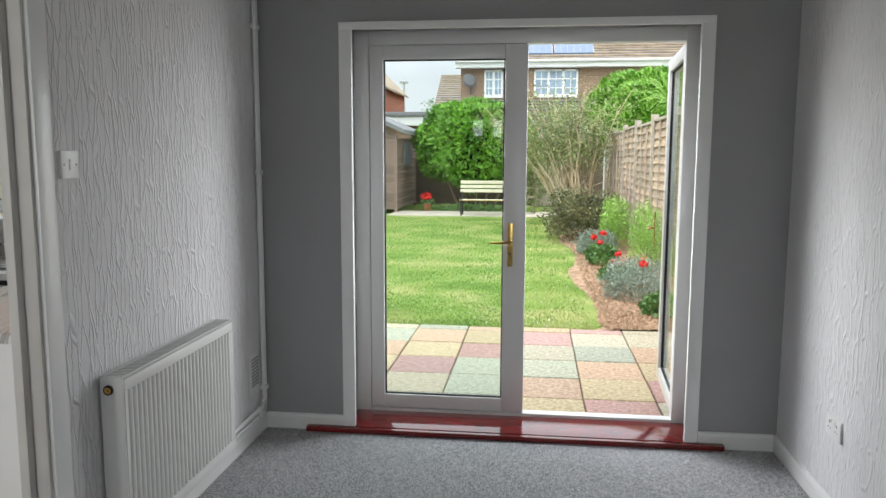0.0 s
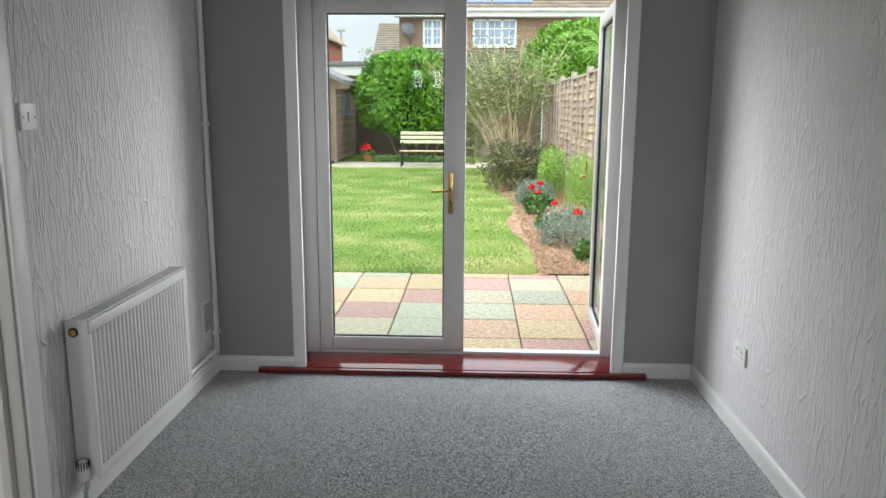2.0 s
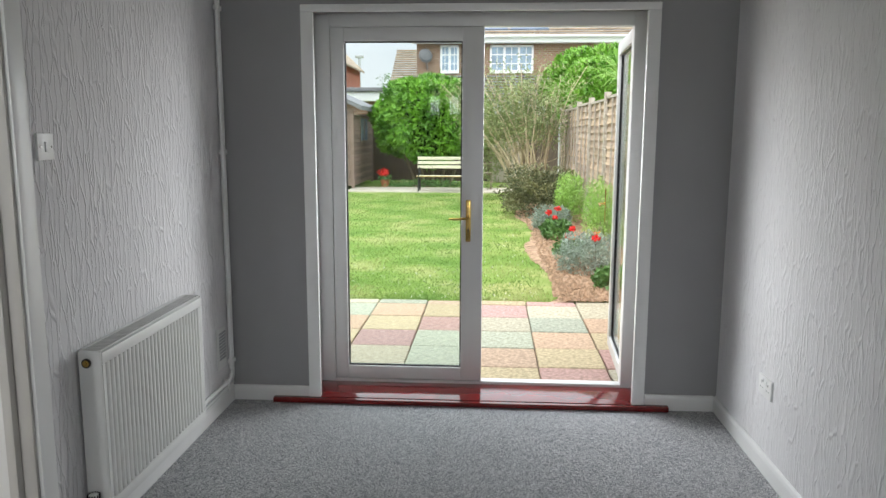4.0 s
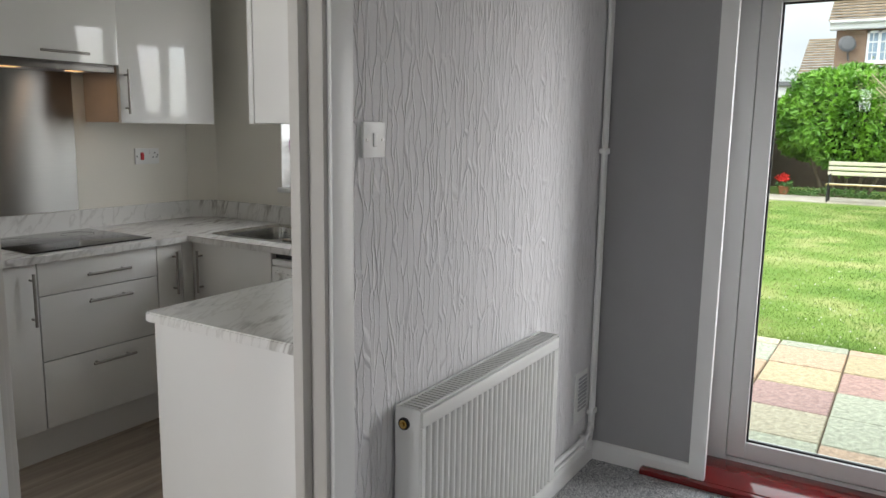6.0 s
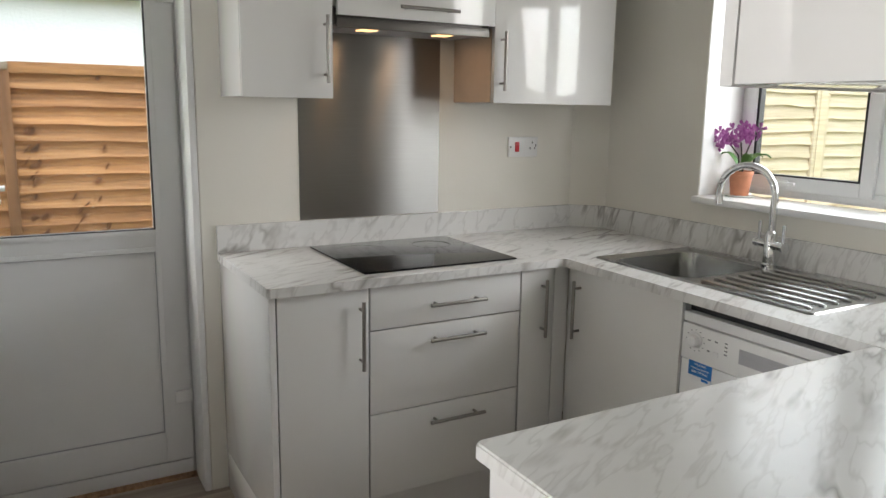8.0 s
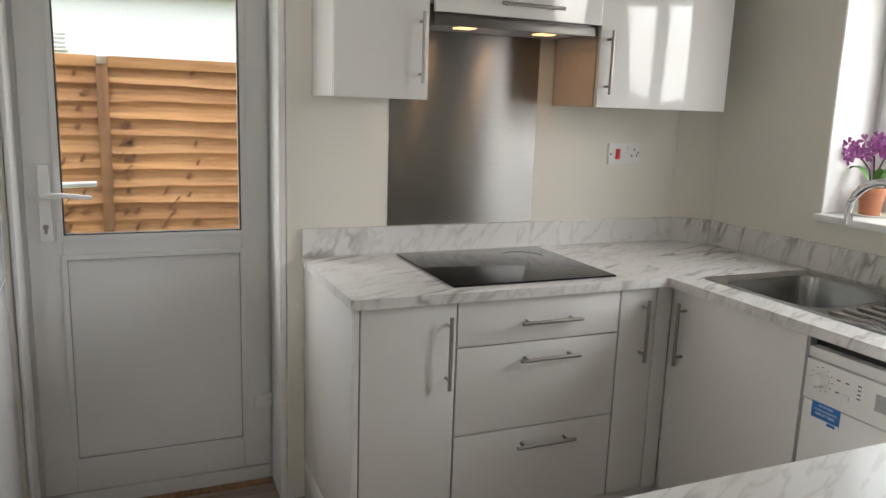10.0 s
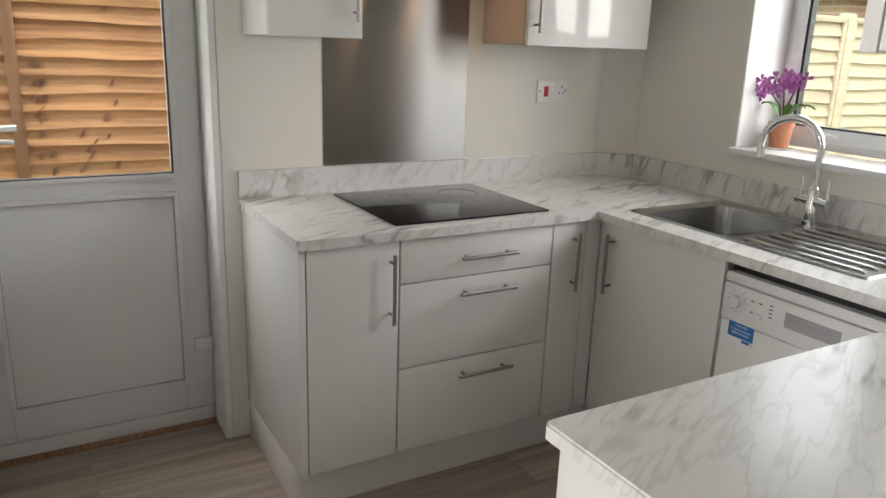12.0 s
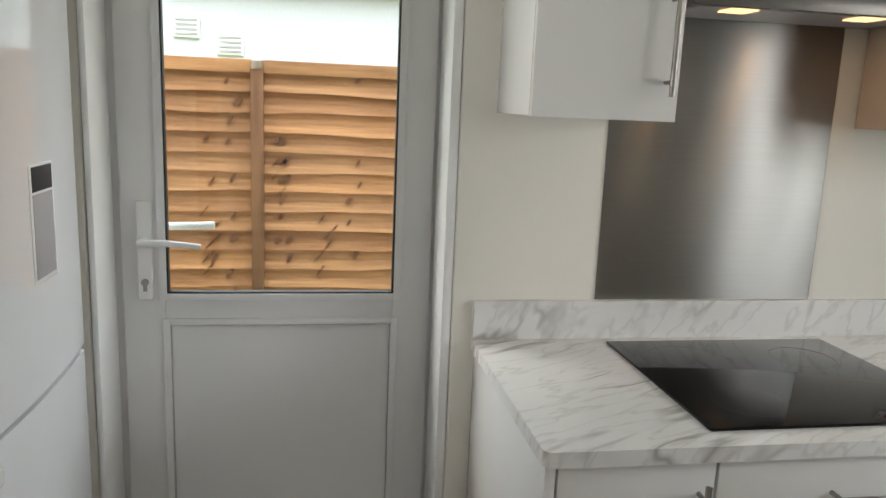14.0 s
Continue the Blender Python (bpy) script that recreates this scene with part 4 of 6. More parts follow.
def peninsula():
    root = thing("peninsula_cabinet", (-1.83, 2.8, 0.0), "white gloss panelled peninsula cabinet below the worktop", "kitchen unit", group="base units")
    box("back_panel", (-2.135, 2.262, 0.0), (KE - 0.003, 2.281, 0.879), M_unit, root, 0.0015)
    box("body", (-2.115, 2.283, 0.15), (KE - 0.004, 3.322, 0.879), M_carcass, root, smooth=False)
    for y0, y1 in ((2.283, 2.8), (2.804, 3.32)):
        box("door", (-2.135, y0, U0), (-2.117, y1, U1), M_unit, root, 0.0015)
    box("plinth", (-2.07, 2.283, 0.0), (-2.055, 3.32, 0.149), M_unit, root)


peninsula()


def hob():
    root = thing("hob", (-3.595, 2.87, 0.91), "black glass induction hob set in the worktop", "hob")
    Shape().box((-3.852, 2.573, 0.9105), (-3.342, 3.157, 0.9165), 0.002).out("glass", M_hob, root)
    for x, y, r in ((-3.46, 2.72, 0.075), (-3.46, 3.01, 0.095), (-3.71, 2.72, 0.095), (-3.71, 3.01, 0.075)):
        Shape().lathe((x, y, 0.9163), [(r, 0), (r, 0.0003), (r - 0.001, 0.0003), (r - 0.001, 0)], 48, None, False).out("ring_print", M_hobring, root, smooth=False)


hob()


def wall_unit(name, label, y0, y1, z0, z1, handle, side=M_unit):
    root = thing(name, (-3.76, (y0 + y1) / 2, z0), label, "kitchen unit", group="wall units")
    box("body", (KW + 0.002, y0 + 0.001, z0 + 0.002), (-3.634, y1 - 0.001, z1), M_unit, root, 0.001)
    box("door", (-3.631, y0, z0), (-3.613, y1, z1), M_unit, root, 0.0016)
    bar_handle(root, (-3.581, *handle[0]), (-3.581, *handle[1]), (0.032, 0, 0))
    return root


wall_unit("wall_cabinet", "white gloss narrow wall cabinet with steel bar handle", 2.276, 2.579, 1.458, 2.2, ((2.551, 1.507), (2.551, 1.723)))
wide = wall_unit("wall_cabinet", "white gloss wide wall cabinet reflecting the window", 3.217, 3.795, 1.455, 2.2, ((3.246, 1.499), (3.246, 1.714)))
box("raw_side", (KW + 0.003, 3.2135, 1.457), (-3.633, 3.2165, 1.727), M_beige, wide, smooth=False, label="bare brown board side")


def hood():
    root = thing("extractor_unit", (-3.76, 2.9, 1.7), "white gloss cabinet over a steel cooker hood, lamp lit", "cooker hood", group="wall units")
    box("door", (-3.625, 2.596, 1.73), (-3.607, 3.212, 2.2), M_unit, root, 0.0016)
    box("body", (KW + 0.002, 2.584, 1.76), (-3.64, 3.21, 2.2), M_carcass, root, smooth=False)
    bar_handle(root, (-3.575, 2.812, 1.768), (-3.575, 3.042, 1.768), (0.032, 0, 0))
    s = Shape().box((-3.9, 2.59, 1.7), (-3.645, 3.21, 1.756), 0.004).box((-3.645, 2.6, 1.692), (-3.624, 3.2, 1.724), 0.004)
    s.out("hood_body", M_hooddark, root)
    box("filter", (-3.86, 2.64, 1.696), (-3.68, 3.16, 1.6995), M_greyplastic, root, smooth=False)
    for y in (2.74, 3.04):
        box("lamp", (-3.73, y - 0.03, 1.6925), (-3.67, y + 0.03, 1.6955), M_lampglow, root, smooth=False, label="lit warm hood lamp")


hood()
box("splashback", (KW, 2.554, 1.0095), (KW + 0.005, 3.147, 1.73), M_steel, bevel=0.0015, label="brushed stainless steel splashback behind the hob", category="splashback")


def cooker_switch():
    root = thing("cooker_switch", (KW, 3.564, 1.232), "white cooker socket plate with red switch", "socket")
    box("plate", (KW, 3.488, 1.231), (KW + 0.011, 3.64, 1.317), M_plastic, root, 0.003)
    box("red_rocker", (KW + 0.01, 3.52, 1.253), (KW + 0.016, 3.54, 1.295), M_red, root, 0.003, label="red rocker switch")
    box("rocker", (KW + 0.01, 3.575, 1.285), (KW + 0.014, 3.586, 1.305), M_plastic, root, 0.001)
    s = Shape()
    for y, z in ((3.612, 1.292), (3.6, 1.268), (3.624, 1.268), (3.498, 1.274), (3.63, 1.28)):
        s.box((KW + 0.0105, y - 0.0025, z - 0.004), (KW + 0.0118, y + 0.0025, z + 0.004))
    s.out("pin_holes", M_dark, root, smooth=False, kind="stuff")


cooker_switch()
east = thing("wall_cabinet", (-1.68, 2.8, 1.46), "white gloss wall cabinet on the partition, grey in shade", "kitchen unit", group="wall units")
box("body", (-1.835, 2.392, 1.462), (KE - 0.002, 3.2, 2.2), M_unit, east, 0.001)
box("door", (-1.857, 2.392, 1.46), (-1.838, 3.2, 2.2), M_unit, east, 0.0016)


def sink():
    root = thing("sink", (-2.83, 3.67, 0.9), "stainless steel sink with bowl and ribbed drainer", "sink")
    x0, x1, y0, y1, z = -3.252, -2.385, 3.43, 3.905, 0.9105
    bx0, bx1, by0, by1 = -3.205, -2.845, 3.462, 3.86
    s = Shape()
    bm = s.bm

    def loop(ax0, ax1, ay0, ay1, r, zz, n=6):
        out = []
        for cx, cy, a0 in ((ax1 - r, ay1 - r, 0), (ax0 + r, ay1 - r, 90), (ax0 + r, ay0 + r, 180), (ax1 - r, ay0 + r, 270)):
            for k in range(n):
                a = radians(a0 + 90 * k / (n - 1))
                out.append(bm.verts.new((cx + r * math.cos(a), cy + r * math.sin(a), zz)))
        return out
    def skin(a, b):
        for k in range(len(a)):
            bm.faces.new((a[k], a[(k + 1) % len(a)], b[(k + 1) % len(b)], b[k]))
    outer = loop(x0, x1, y0, y1, 0.02, z)
    rim = loop(x0 + 0.006, x1 - 0.006, y0 + 0.006, y1 - 0.006, 0.018, z + 0.005)
    deck = loop(bx0 - 0.012, bx1 + 0.012, by0 - 0.012, by1 + 0.012, 0.07, z + 0.003)
    lip = loop(bx0, bx1, by0, by1, 0.065, z - 0.003)
    wall = loop(bx0 + 0.012, bx1 - 0.012, by0 + 0.012, by1 - 0.012, 0.06, z - 0.12)
    low = loop(bx0 + 0.05, bx1 - 0.05, by0 + 0.05, by1 - 0.05, 0.05, z - 0.15)
    for a, b in ((outer, rim), (rim, deck), (deck, lip), (lip, wall), (wall, low)):
        skin(a, b)
    bm.faces.new(low)
    s.out("basin", M_sink, root)
    s = Shape()
    for k in range(7):
        yy = 3.475 + k * 0.058
        s.tube([(-2.8, yy + 0.008, z + 0.004), (-2.79, yy, z + 0.0065), (-2.43, yy, z + 0.0065), (-2.42, yy, z + 0.004)], 0.0055, 8)
    s.out("drainer_ribs", M_sink, root, kind="stuff")
    Shape().lathe((-3.015, 3.66, z - 0.152), [(0.035, 0), (0.035, 0.004), (0.028, 0.005), (0.02, 0.002)], 20).out("waste", M_chrome, root)


sink()


def tap():
    root = thing("mixer_tap", (-2.86, 3.875, 0.914), "tall chrome swan neck mixer tap with two levers", "tap")
    c = Vector((-2.86, 3.875, 0.914))
    Shape().lathe(c, [(0.026, 0), (0.026, 0.008), (0.021, 0.012), (0.021, 0.11), (0.017, 0.118), (0.013, 0.124)], 20).out("body", M_chrome, root)
    d = Vector((-0.97, -0.24, 0))
    pts = [c + Vector((0, 0, 0.11)), c + Vector((0, 0, 0.24))]
    for k in range(1, 15):
        a = math.pi * k / 14 * 1.06
        pts.append(c + Vector((0, 0, 0.24)) + d * 0.1 * (1 - math.cos(a)) + Vector((0, 0, 0.1 * math.sin(a))))
    pts.append(pts[-1] + Vector((0.004, 0, -0.025)))
    Shape().tube(pts, 0.0125, 14).out("spout", M_chrome, root)
    side = Vector((0.97, -0.24, 0)).normalized()
    for sg in (1, -1):
        p = c + Vector((0, 0, 0.075))
        q = p + side * sg * 0.06
        s = Shape().tube([p, q], 0.016, 14).tube([q, q + side * sg * 0.012], 0.018, 14).tube([q + Vector((0, 0, 0.01)), q + Vector((0, 0, 0.075))], 0.0065, 10)
        s.out("lever", M_chrome, root)


tap()


def text(words, size, at_m, material, parent, extrude=0.0002):
    cu = bpy.data.curves.new("lettering", 'FONT')
    cu.body, cu.size, cu.extrude = words, size, extrude
    cu.align_x = 'CENTER'
    ob = new("lettering", cu)
    ob.matrix_basis = at_m
    dg = bpy.context.evaluated_depsgraph_get()
    me = bpy.data.meshes.new_from_object(ob.evaluated_get(dg))
    bpy.data.objects.remove(ob)
    me.materials.clear()
    me.materials.append(material)
    ob = new("lettering", me)
    ob.matrix_basis = at_m
    under(ob, parent)
    return ob


def dishwasher():
    root = thing("dishwasher", (-2.44, 3.64, 0.0), "white freestanding dishwasher under the worktop with blue label", "dishwasher")
    y = 3.345
    box("body", (-2.738, y + 0.02, 0.02), (-2.166, KN - 0.03, 0.848), M_plastic, root, 0.003)
    box("top", (-2.738, y + 0.002, 0.82), (-2.166, y + 0.02, 0.849), M_plastic, root, 0.003)
    box("door", (-2.736, y, 0.12), (-2.168, y + 0.02, 0.705), M_plastic, root, 0.004)
    box("control_panel", (-2.736, y - 0.004, 0.708), (-2.168, y + 0.02, 0.817), M_plastic, root, 0.004)
    # dark strip gives the gap under the worktop its shade by colour
    box("shadow_gap", (-2.745, y + 0.03, 0.849), (-2.16, y + 0.05, 0.872), M_dark, root, smooth=False)
    m = Matrix.Rotation(radians(90), 3, 'X')
    Shape().lathe((-2.685, y - 0.004, 0.772), [(0.024, 0), (0.024, 0.003), (0.019, 0.005), (0.017, 0.02), (0.014, 0.022)], 24, m).out("knob", M_plastic, root)
    s = Shape()
    for k in range(12):
        a = 2 * math.pi * k / 12
        s.box((-2.687 + 0.032 * math.cos(a), y - 0.0048, 0.7712 + 0.032 * math.sin(a)), (-2.6825 + 0.032 * math.cos(a), y - 0.004, 0.7728 + 0.032 * math.sin(a)))
    for x, z in ((-2.635, 0.785), (-2.61, 0.785), (-2.635, 0.752), (-2.575, 0.79), (-2.575, 0.779), (-2.575, 0.768), (-2.575, 0.757)):
        s.box((x - 0.005, y - 0.0048, z), (x + 0.005, y - 0.004, z + 0.0035))
    s.out("panel_print", M_print, root, smooth=False, kind="stuff")
    box("button", (-2.622, y - 0.006, 0.742), (-2.6, y - 0.003, 0.756), M_plastic, root, 0.001)
    box("grip", (-2.53, y - 0.0055, 0.748), (-2.37, y - 0.0035, 0.79), M_greyplastic, root, 0.001, label="grey recessed door grip")
    box("grip_recess", (-2.522, y - 0.0062, 0.752), (-2.378, y - 0.005, 0.775), M_greyplastic, root, 0.0004)
    lab = box("label", (-2.706, y - 0.0008, 0.652), (-2.62, y, 0.732), M_blue, root, smooth=False, label="blue and white paper guarantee label")
    Shape().box((-2.706, y - 0.0016, 0.718), (-2.62, y - 0.0009, 0.732)).box((-2.706, y - 0.0016, 0.652), (-2.62, y - 0.0009, 0.664)).out("label_band", M_white, root, smooth=False, kind="stuff")
    up = lambda z: pose(-2.663, y - 0.0019, z, 90, 0, 0)
    text("REGISTER NOW", 0.0108, up(0.7212), M_blue, root)
    for k, (w, sz) in enumerate((("AND ACTIVATE", 0.0085), ("YOUR FREE", 0.0085), ("5 YEAR GUARANTEE", 0.0075), ("0800 597 8643", 0.0098))):
        text(w, sz, up(0.7085 - k * 0.0115), M_white, root)
    Shape().box((-2.655, y - 0.0022, 0.654), (-2.63, y - 0.0017, 0.662)).out("label_mark", M_blue, root, smooth=False)


dishwasher()
box("tall_side_panel", (-2.744, 3.35, 0.0), (-2.74, 3.94, 0.87), M_greyplastic, smooth=False, label="grey edge panel beside the dishwasher", category="end panel")


def orchid():
    root = thing("orchid", (-3.175, 4.085, 1.112), "magenta orchid in a small terracotta pot on the sill", "potted plant")
    c = Vector((-3.175, 4.085, 1.112))
    Shape().lathe(c, [(0.034, 0.006), (0.036, 0.03), (0.043, 0.085), (0.046, 0.086), (0.046, 0.1), (0.041, 0.1), (0.04, 0.085)], 24).out("pot", M_terracotta, root)
    Shape().lathe(c, [(0.05, 0.0), (0.055, 0.006), (0.05, 0.006), (0.03, 0.005)], 24).out("saucer", M_plastic, root)
    s = Shape()
    for dx, dy, top in ((-0.03, -0.02, 0.2), (0.01, -0.02, 0.21), (0.03, 0.0, 0.22)):
        s.tube([c + Vector((dx * 0.2, 0, 0.09)), c + Vector((dx * 0.4, dy * 0.5, 0.16)), c + Vector((dx * 1.2, dy * 1.5, top))], 0.003, 6)
    s.out("stem", M_stem, root)
    s = Shape()
    for a, L in ((200, 0.1), (20, 0.12), (60, 0.11), (320, 0.08)):
        d = Vector((math.cos(radians(a)), math.sin(radians(a)) * 0.5, 0))
        n = d.cross(Vector((0, 0, 1)))
        rows = []
        for k in range(7):
            u = k / 6
            p = c + d * L * u + Vector((0, 0, 0.098 + 0.07 * math.sin(u * 2.2)))
            w = 0.02 * math.sin(math.pi * min(0.97, u * 0.85 + 0.12))
            rows.append([s.bm.verts.new(p + n * w + Vector((0, 0, 0.004))), s.bm.verts.new(p - Vector((0, 0, 0.002))), s.bm.verts.new(p - n * w + Vector((0, 0, 0.004)))])
        for r0, r1 in zip(rows, rows[1:]):
            for j in range(2):
                s.bm.faces.new((r0[j], r0[j + 1], r1[j + 1], r1[j]))
    s.out("leaf", M_leafdeep, root, kind="stuff")
    s = Shape()
    rnd = random.Random(4)
    for k in range(27):
        cluster = (-0.07, 0.005, 0.06)[k % 3]
        f = c + Vector((cluster + rnd.uniform(-0.034, 0.034), rnd.uniform(-0.06, 0.0), 0.22 + 0.012 * (k % 3) + rnd.uniform(-0.03, 0.03)))
        face = Vector((rnd.uniform(-0.5, 0.7), -1, rnd.uniform(-0.3, 0.4))).normalized()
        u = face.cross(Vector((0, 0, 1))).normalized()
        v = face.cross(u)
        mid = s.bm.verts.new(f)
        for j in range(5):
            a = 2 * math.pi * j / 5 + rnd.random()
            w = 0.42
            pts = [f + (math.cos(a + o) * u + math.sin(a + o) * v) * q + face * h for o, q, h in ((-w, 0.014, 0.004), (-w * 0.6, 0.025, 0.005), (w * 0.6, 0.025, 0.003), (w, 0.014, 0.004))]
            s.bm.faces.new([mid] + [s.bm.verts.new(p) for p in pts])
    s.out("flower", M_orchid, root, kind="stuff")


orchid()


def fridge():
    root = thing("fridge_freezer", (-3.6, 1.03, 0.0), "white gloss fridge freezer with water dispenser", "fridge")
    x0, x1 = -3.88, -3.325
    box("body", (x0, 0.7, 0.02), (x1, 1.288, 1.78), M_fridge, root, 0.004)
    box("gasket", (x0 + 0.01, 1.288, 0.05), (x1 - 0.006, 1.3, 1.77), M_greyplastic, root, smooth=False)
    for z0, z1 in ((0.04, 0.905), (0.915, 1.78)):
        s = Shape()
        n = 10
        front = [(x0 + (x1 - x0) * k / n, 1.352 + 0.012 * math.sin(math.pi * k / n)) for k in range(n + 1)]
        s.prism([(x1, 1.3), (x0, 1.3)] + front, 2, z0, z1)
        bmesh.ops.bevel(s.bm, geom=[e for e in s.bm.edges if e.calc_length() < 0.07], offset=0.003, segments=2, affect='EDGES')
        s.out("door", M_fridge, root)
    for z0, z1 in ((1.0, 1.255), (0.6, 0.86)):
        box("grip_rim", (x1 - 0.002, 1.312, z0), (x1 + 0.001, 1.342, z1), M_plastic, root, 0.0012)
        box("grip", (x1 - 0.001, 1.316, z0 + 0.006), (x1 + 0.0018, 1.338, z1 - 0.006), M_greyplastic, root, 0.0008, label="grey recessed side grip")
    box("dispenser", (-3.7, 1.36, 1.12), (-3.58, 1.3655, 1.34), M_plastic, root, 0.002)
    box("dispenser_well", (-3.69, 1.363, 1.13), (-3.59, 1.3665, 1.285), M_greyplastic, root, 0.001)
    box("dispenser_panel", (-3.69, 1.363, 1.29), (-3.59, 1.367, 1.335), M_dark, root, 0.001)


fridge()


def side_counter():
    root = thing("side_cabinet", (-3.05, 1.05, 0.0), "white gloss base cabinet between fridge and oven", "kitchen unit", group="base units")
    box("body", (-3.3, 0.72, 0.15), (-2.81, 1.355, 0.879), M_carcass, root, smooth=False)
    box("door", (-3.298, 1.357, U0), (-2.812, 1.375, U1), M_unit, root, 0.0016)
    box("plinth", (-3.3, 1.29, 0.0), (-2.81, 1.305, 0.149), M_unit, root)
    bar_handle(root, (-2.85, 1.407, 0.63), (-2.85, 1.407, 0.845), (0, 0.032, 0))
    Shape().box((-3.31, 0.72, 0.88), (-2.806, 1.4, 0.91), 0.005).out("worktop", M_marble, label="white grey-veined marble effect worktop", category="worktop", smooth=False)


side_counter()


def oven():
    root = thing("oven_tower", (-2.5, 1.05, 0.0), "white tall unit with black glass double oven, orange sticker", "oven")
    s = Shape().box((-2.802, 0.72, 0.0), (-2.784, 1.378, 2.2), 0.001).box((-2.218, 0.72, 0.0), (-2.2, 1.378, 2.2), 0.001).box((-2.784, 0.72, 1.55), (-2.218, 1.36, 2.2)).box((-2.784, 0.72, 0.0), (-2.218, 1.36, 0.4))
    s.out("body", M_unit, root)
    box("oven_body", (-2.78, 0.74, 0.41), (-2.222, 1.36, 1.54), M_dark, root, smooth=False)
    box("door", (-2.782, 1.362, 1.56), (-2.22, 1.38, 2.2), M_unit, root, 0.0015)
    box("drawer_front", (-2.782, 1.362, 0.16), (-2.22, 1.38, 0.395), M_unit, root, 0.0015)
    for z0, z1 in ((0.42, 1.06), (1.1, 1.385), (1.39, 1.53)):
        box("glass", (-2.79, 1.36, z0), (-2.21, 1.384, z1), M_ovenglass, root, 0.002)
    for z in (1.365, 1.068):
        s = Shape().tube([(-2.775, 1.433, z), (-2.225, 1.433, z)], 0.012, 16)
        for x in (-2.73, -2.27):
            s.tube([(x, 1.433, z), (x, 1.38, z)], 0.008, 10)
        s.out("handle", M_steelbar, root, label="brushed steel oven bar")
    box("sticker", (-2.79, 1.3842, 0.55), (-2.68, 1.385, 0.78), M_orange, root, smooth=False, label="orange paper sticker")


oven()


# ---- garden ----
GZ = -0.13
ground = box("ground", (-400, -400, GZ - 0.5), (400, 400, GZ - 0.02), M_lawn, smooth=False, label="open ground beyond the garden", category="ground", kind="structure")
box("lawn", (-6.2, 6.97, GZ - 0.02), (0.72, 19.9, GZ + 0.01), M_lawn, smooth=False, label="patchy green and straw lawn with daisies", category="lawn", kind="structure")
box("patio_bed", (-6.2, 4.27, GZ - 0.02), (1.75, 6.97, -0.118), M_grout, smooth=False, label="sandy bed under the patio slabs", category="ground", kind="structure")
patio = thing("patio", (-0.5, 5.5, -0.12), "pink, buff and green concrete slab patio", "patio", kind="structure")


def fence_boards(root, name, xface, y0, y1, z0, z1, pitch, material, wave, seed, sign):
    """Overlapping boards with wavy lower edges on a fence along y. sign: the way the face looks in x."""
    rnd = random.Random(seed)
    z = z1
    while z > z0 + pitch * 0.4:
        bm = bmesh.new()
        n = max(6, int((y1 - y0) / 0.09))
        ph, am = rnd.random() * 9, wave * rnd.uniform(0.5, 1.4)
        top, bot, back = [], [], []
        for k in range(n + 1):
            y = y0 + (y1 - y0) * k / n
            dz = am * (math.sin(k * 0.55 + ph) + 0.5 * math.sin(k * 1.3 + ph * 2))
            top.append(bm.verts.new((xface - sign * 0.016, y, z)))
            bot.append(bm.verts.new((xface + sign * 0.019, y, z - pitch * 1.08 + dz)))
            back.append(bm.verts.new((xface - sign * 0.006, y, z - pitch * 1.08 + dz)))
        for k in range(n):
            bm.faces.new((top[k], top[k + 1], bot[k + 1], bot[k]))
            bm.faces.new((bot[k], bot[k + 1], back[k + 1], back[k]))
            bm.faces.new((back[k], back[k + 1], top[k + 1], top[k]))
        s = Shape()
        s.bm.free()
        s.bm = bm
        s.out(name, material, root, smooth=False)
        z -= pitch


# stained lap fence beside the back door
side = thing("side_fence", (-5.47, 1.6, GZ), "orange-brown stained waney lap fence", "fence", kind="structure")
ends = [-0.25, 1.613, 3.46, 5.2]
for k in range(3):
    fence_boards(side, "board", -5.46, ends[k] + 0.02, ends[k + 1] - 0.02, GZ, 1.585, 0.084, M_fencebrown, 0.005, 20 + k, 1)
    Shape().box((-5.5, ends[k] + 0.02, 1.57), (-5.435, ends[k + 1] - 0.02, 1.625), 0.004).out("capping", M_fencebrown, side)
s = Shape()
for y in (1.613, 3.46, -0.25):
    s.box((-5.485, y - 0.026, GZ), (-5.425, y + 0.026, 1.615), 0.004)
s.out("batten", M_fencepost, side)
box("clip", (-5.43, 1.59, 1.585), (-5.42, 1.635, 1.62), M_oldwood, side, 0.002)
rk = random.Random(5)
s = Shape()
for col, lean in ((1.69, 0.3), (1.73, 0.2), (2.38, 0.1), (2.44, 0.2), (1.42, 0.4), (2.02, 0.6), (3.0, 0.2), (1.5, 0.3)):
    for k in range(18):
        z = 1.545 - k * 0.084 + rk.uniform(-0.012, 0.012)
        y = col + lean * 0.05 * math.sin(k * 1.7) + rk.uniform(-0.02, 0.02)
        if rk.random() < (0.3 if lean >= 0.4 else 0.75):
            w, h = rk.uniform(0.006, 0.018), rk.uniform(0.014, 0.03)
            ring_pts = [(y + w * math.cos(a) * rk.uniform(0.6, 1.2) + 0.4 * h * math.sin(a), z + h * math.sin(a) * rk.uniform(0.7, 1.1)) for a in (2 * math.pi * q / 9 for q in range(9))]
            s.prism(ring_pts, 0, -5.47, -5.4435)
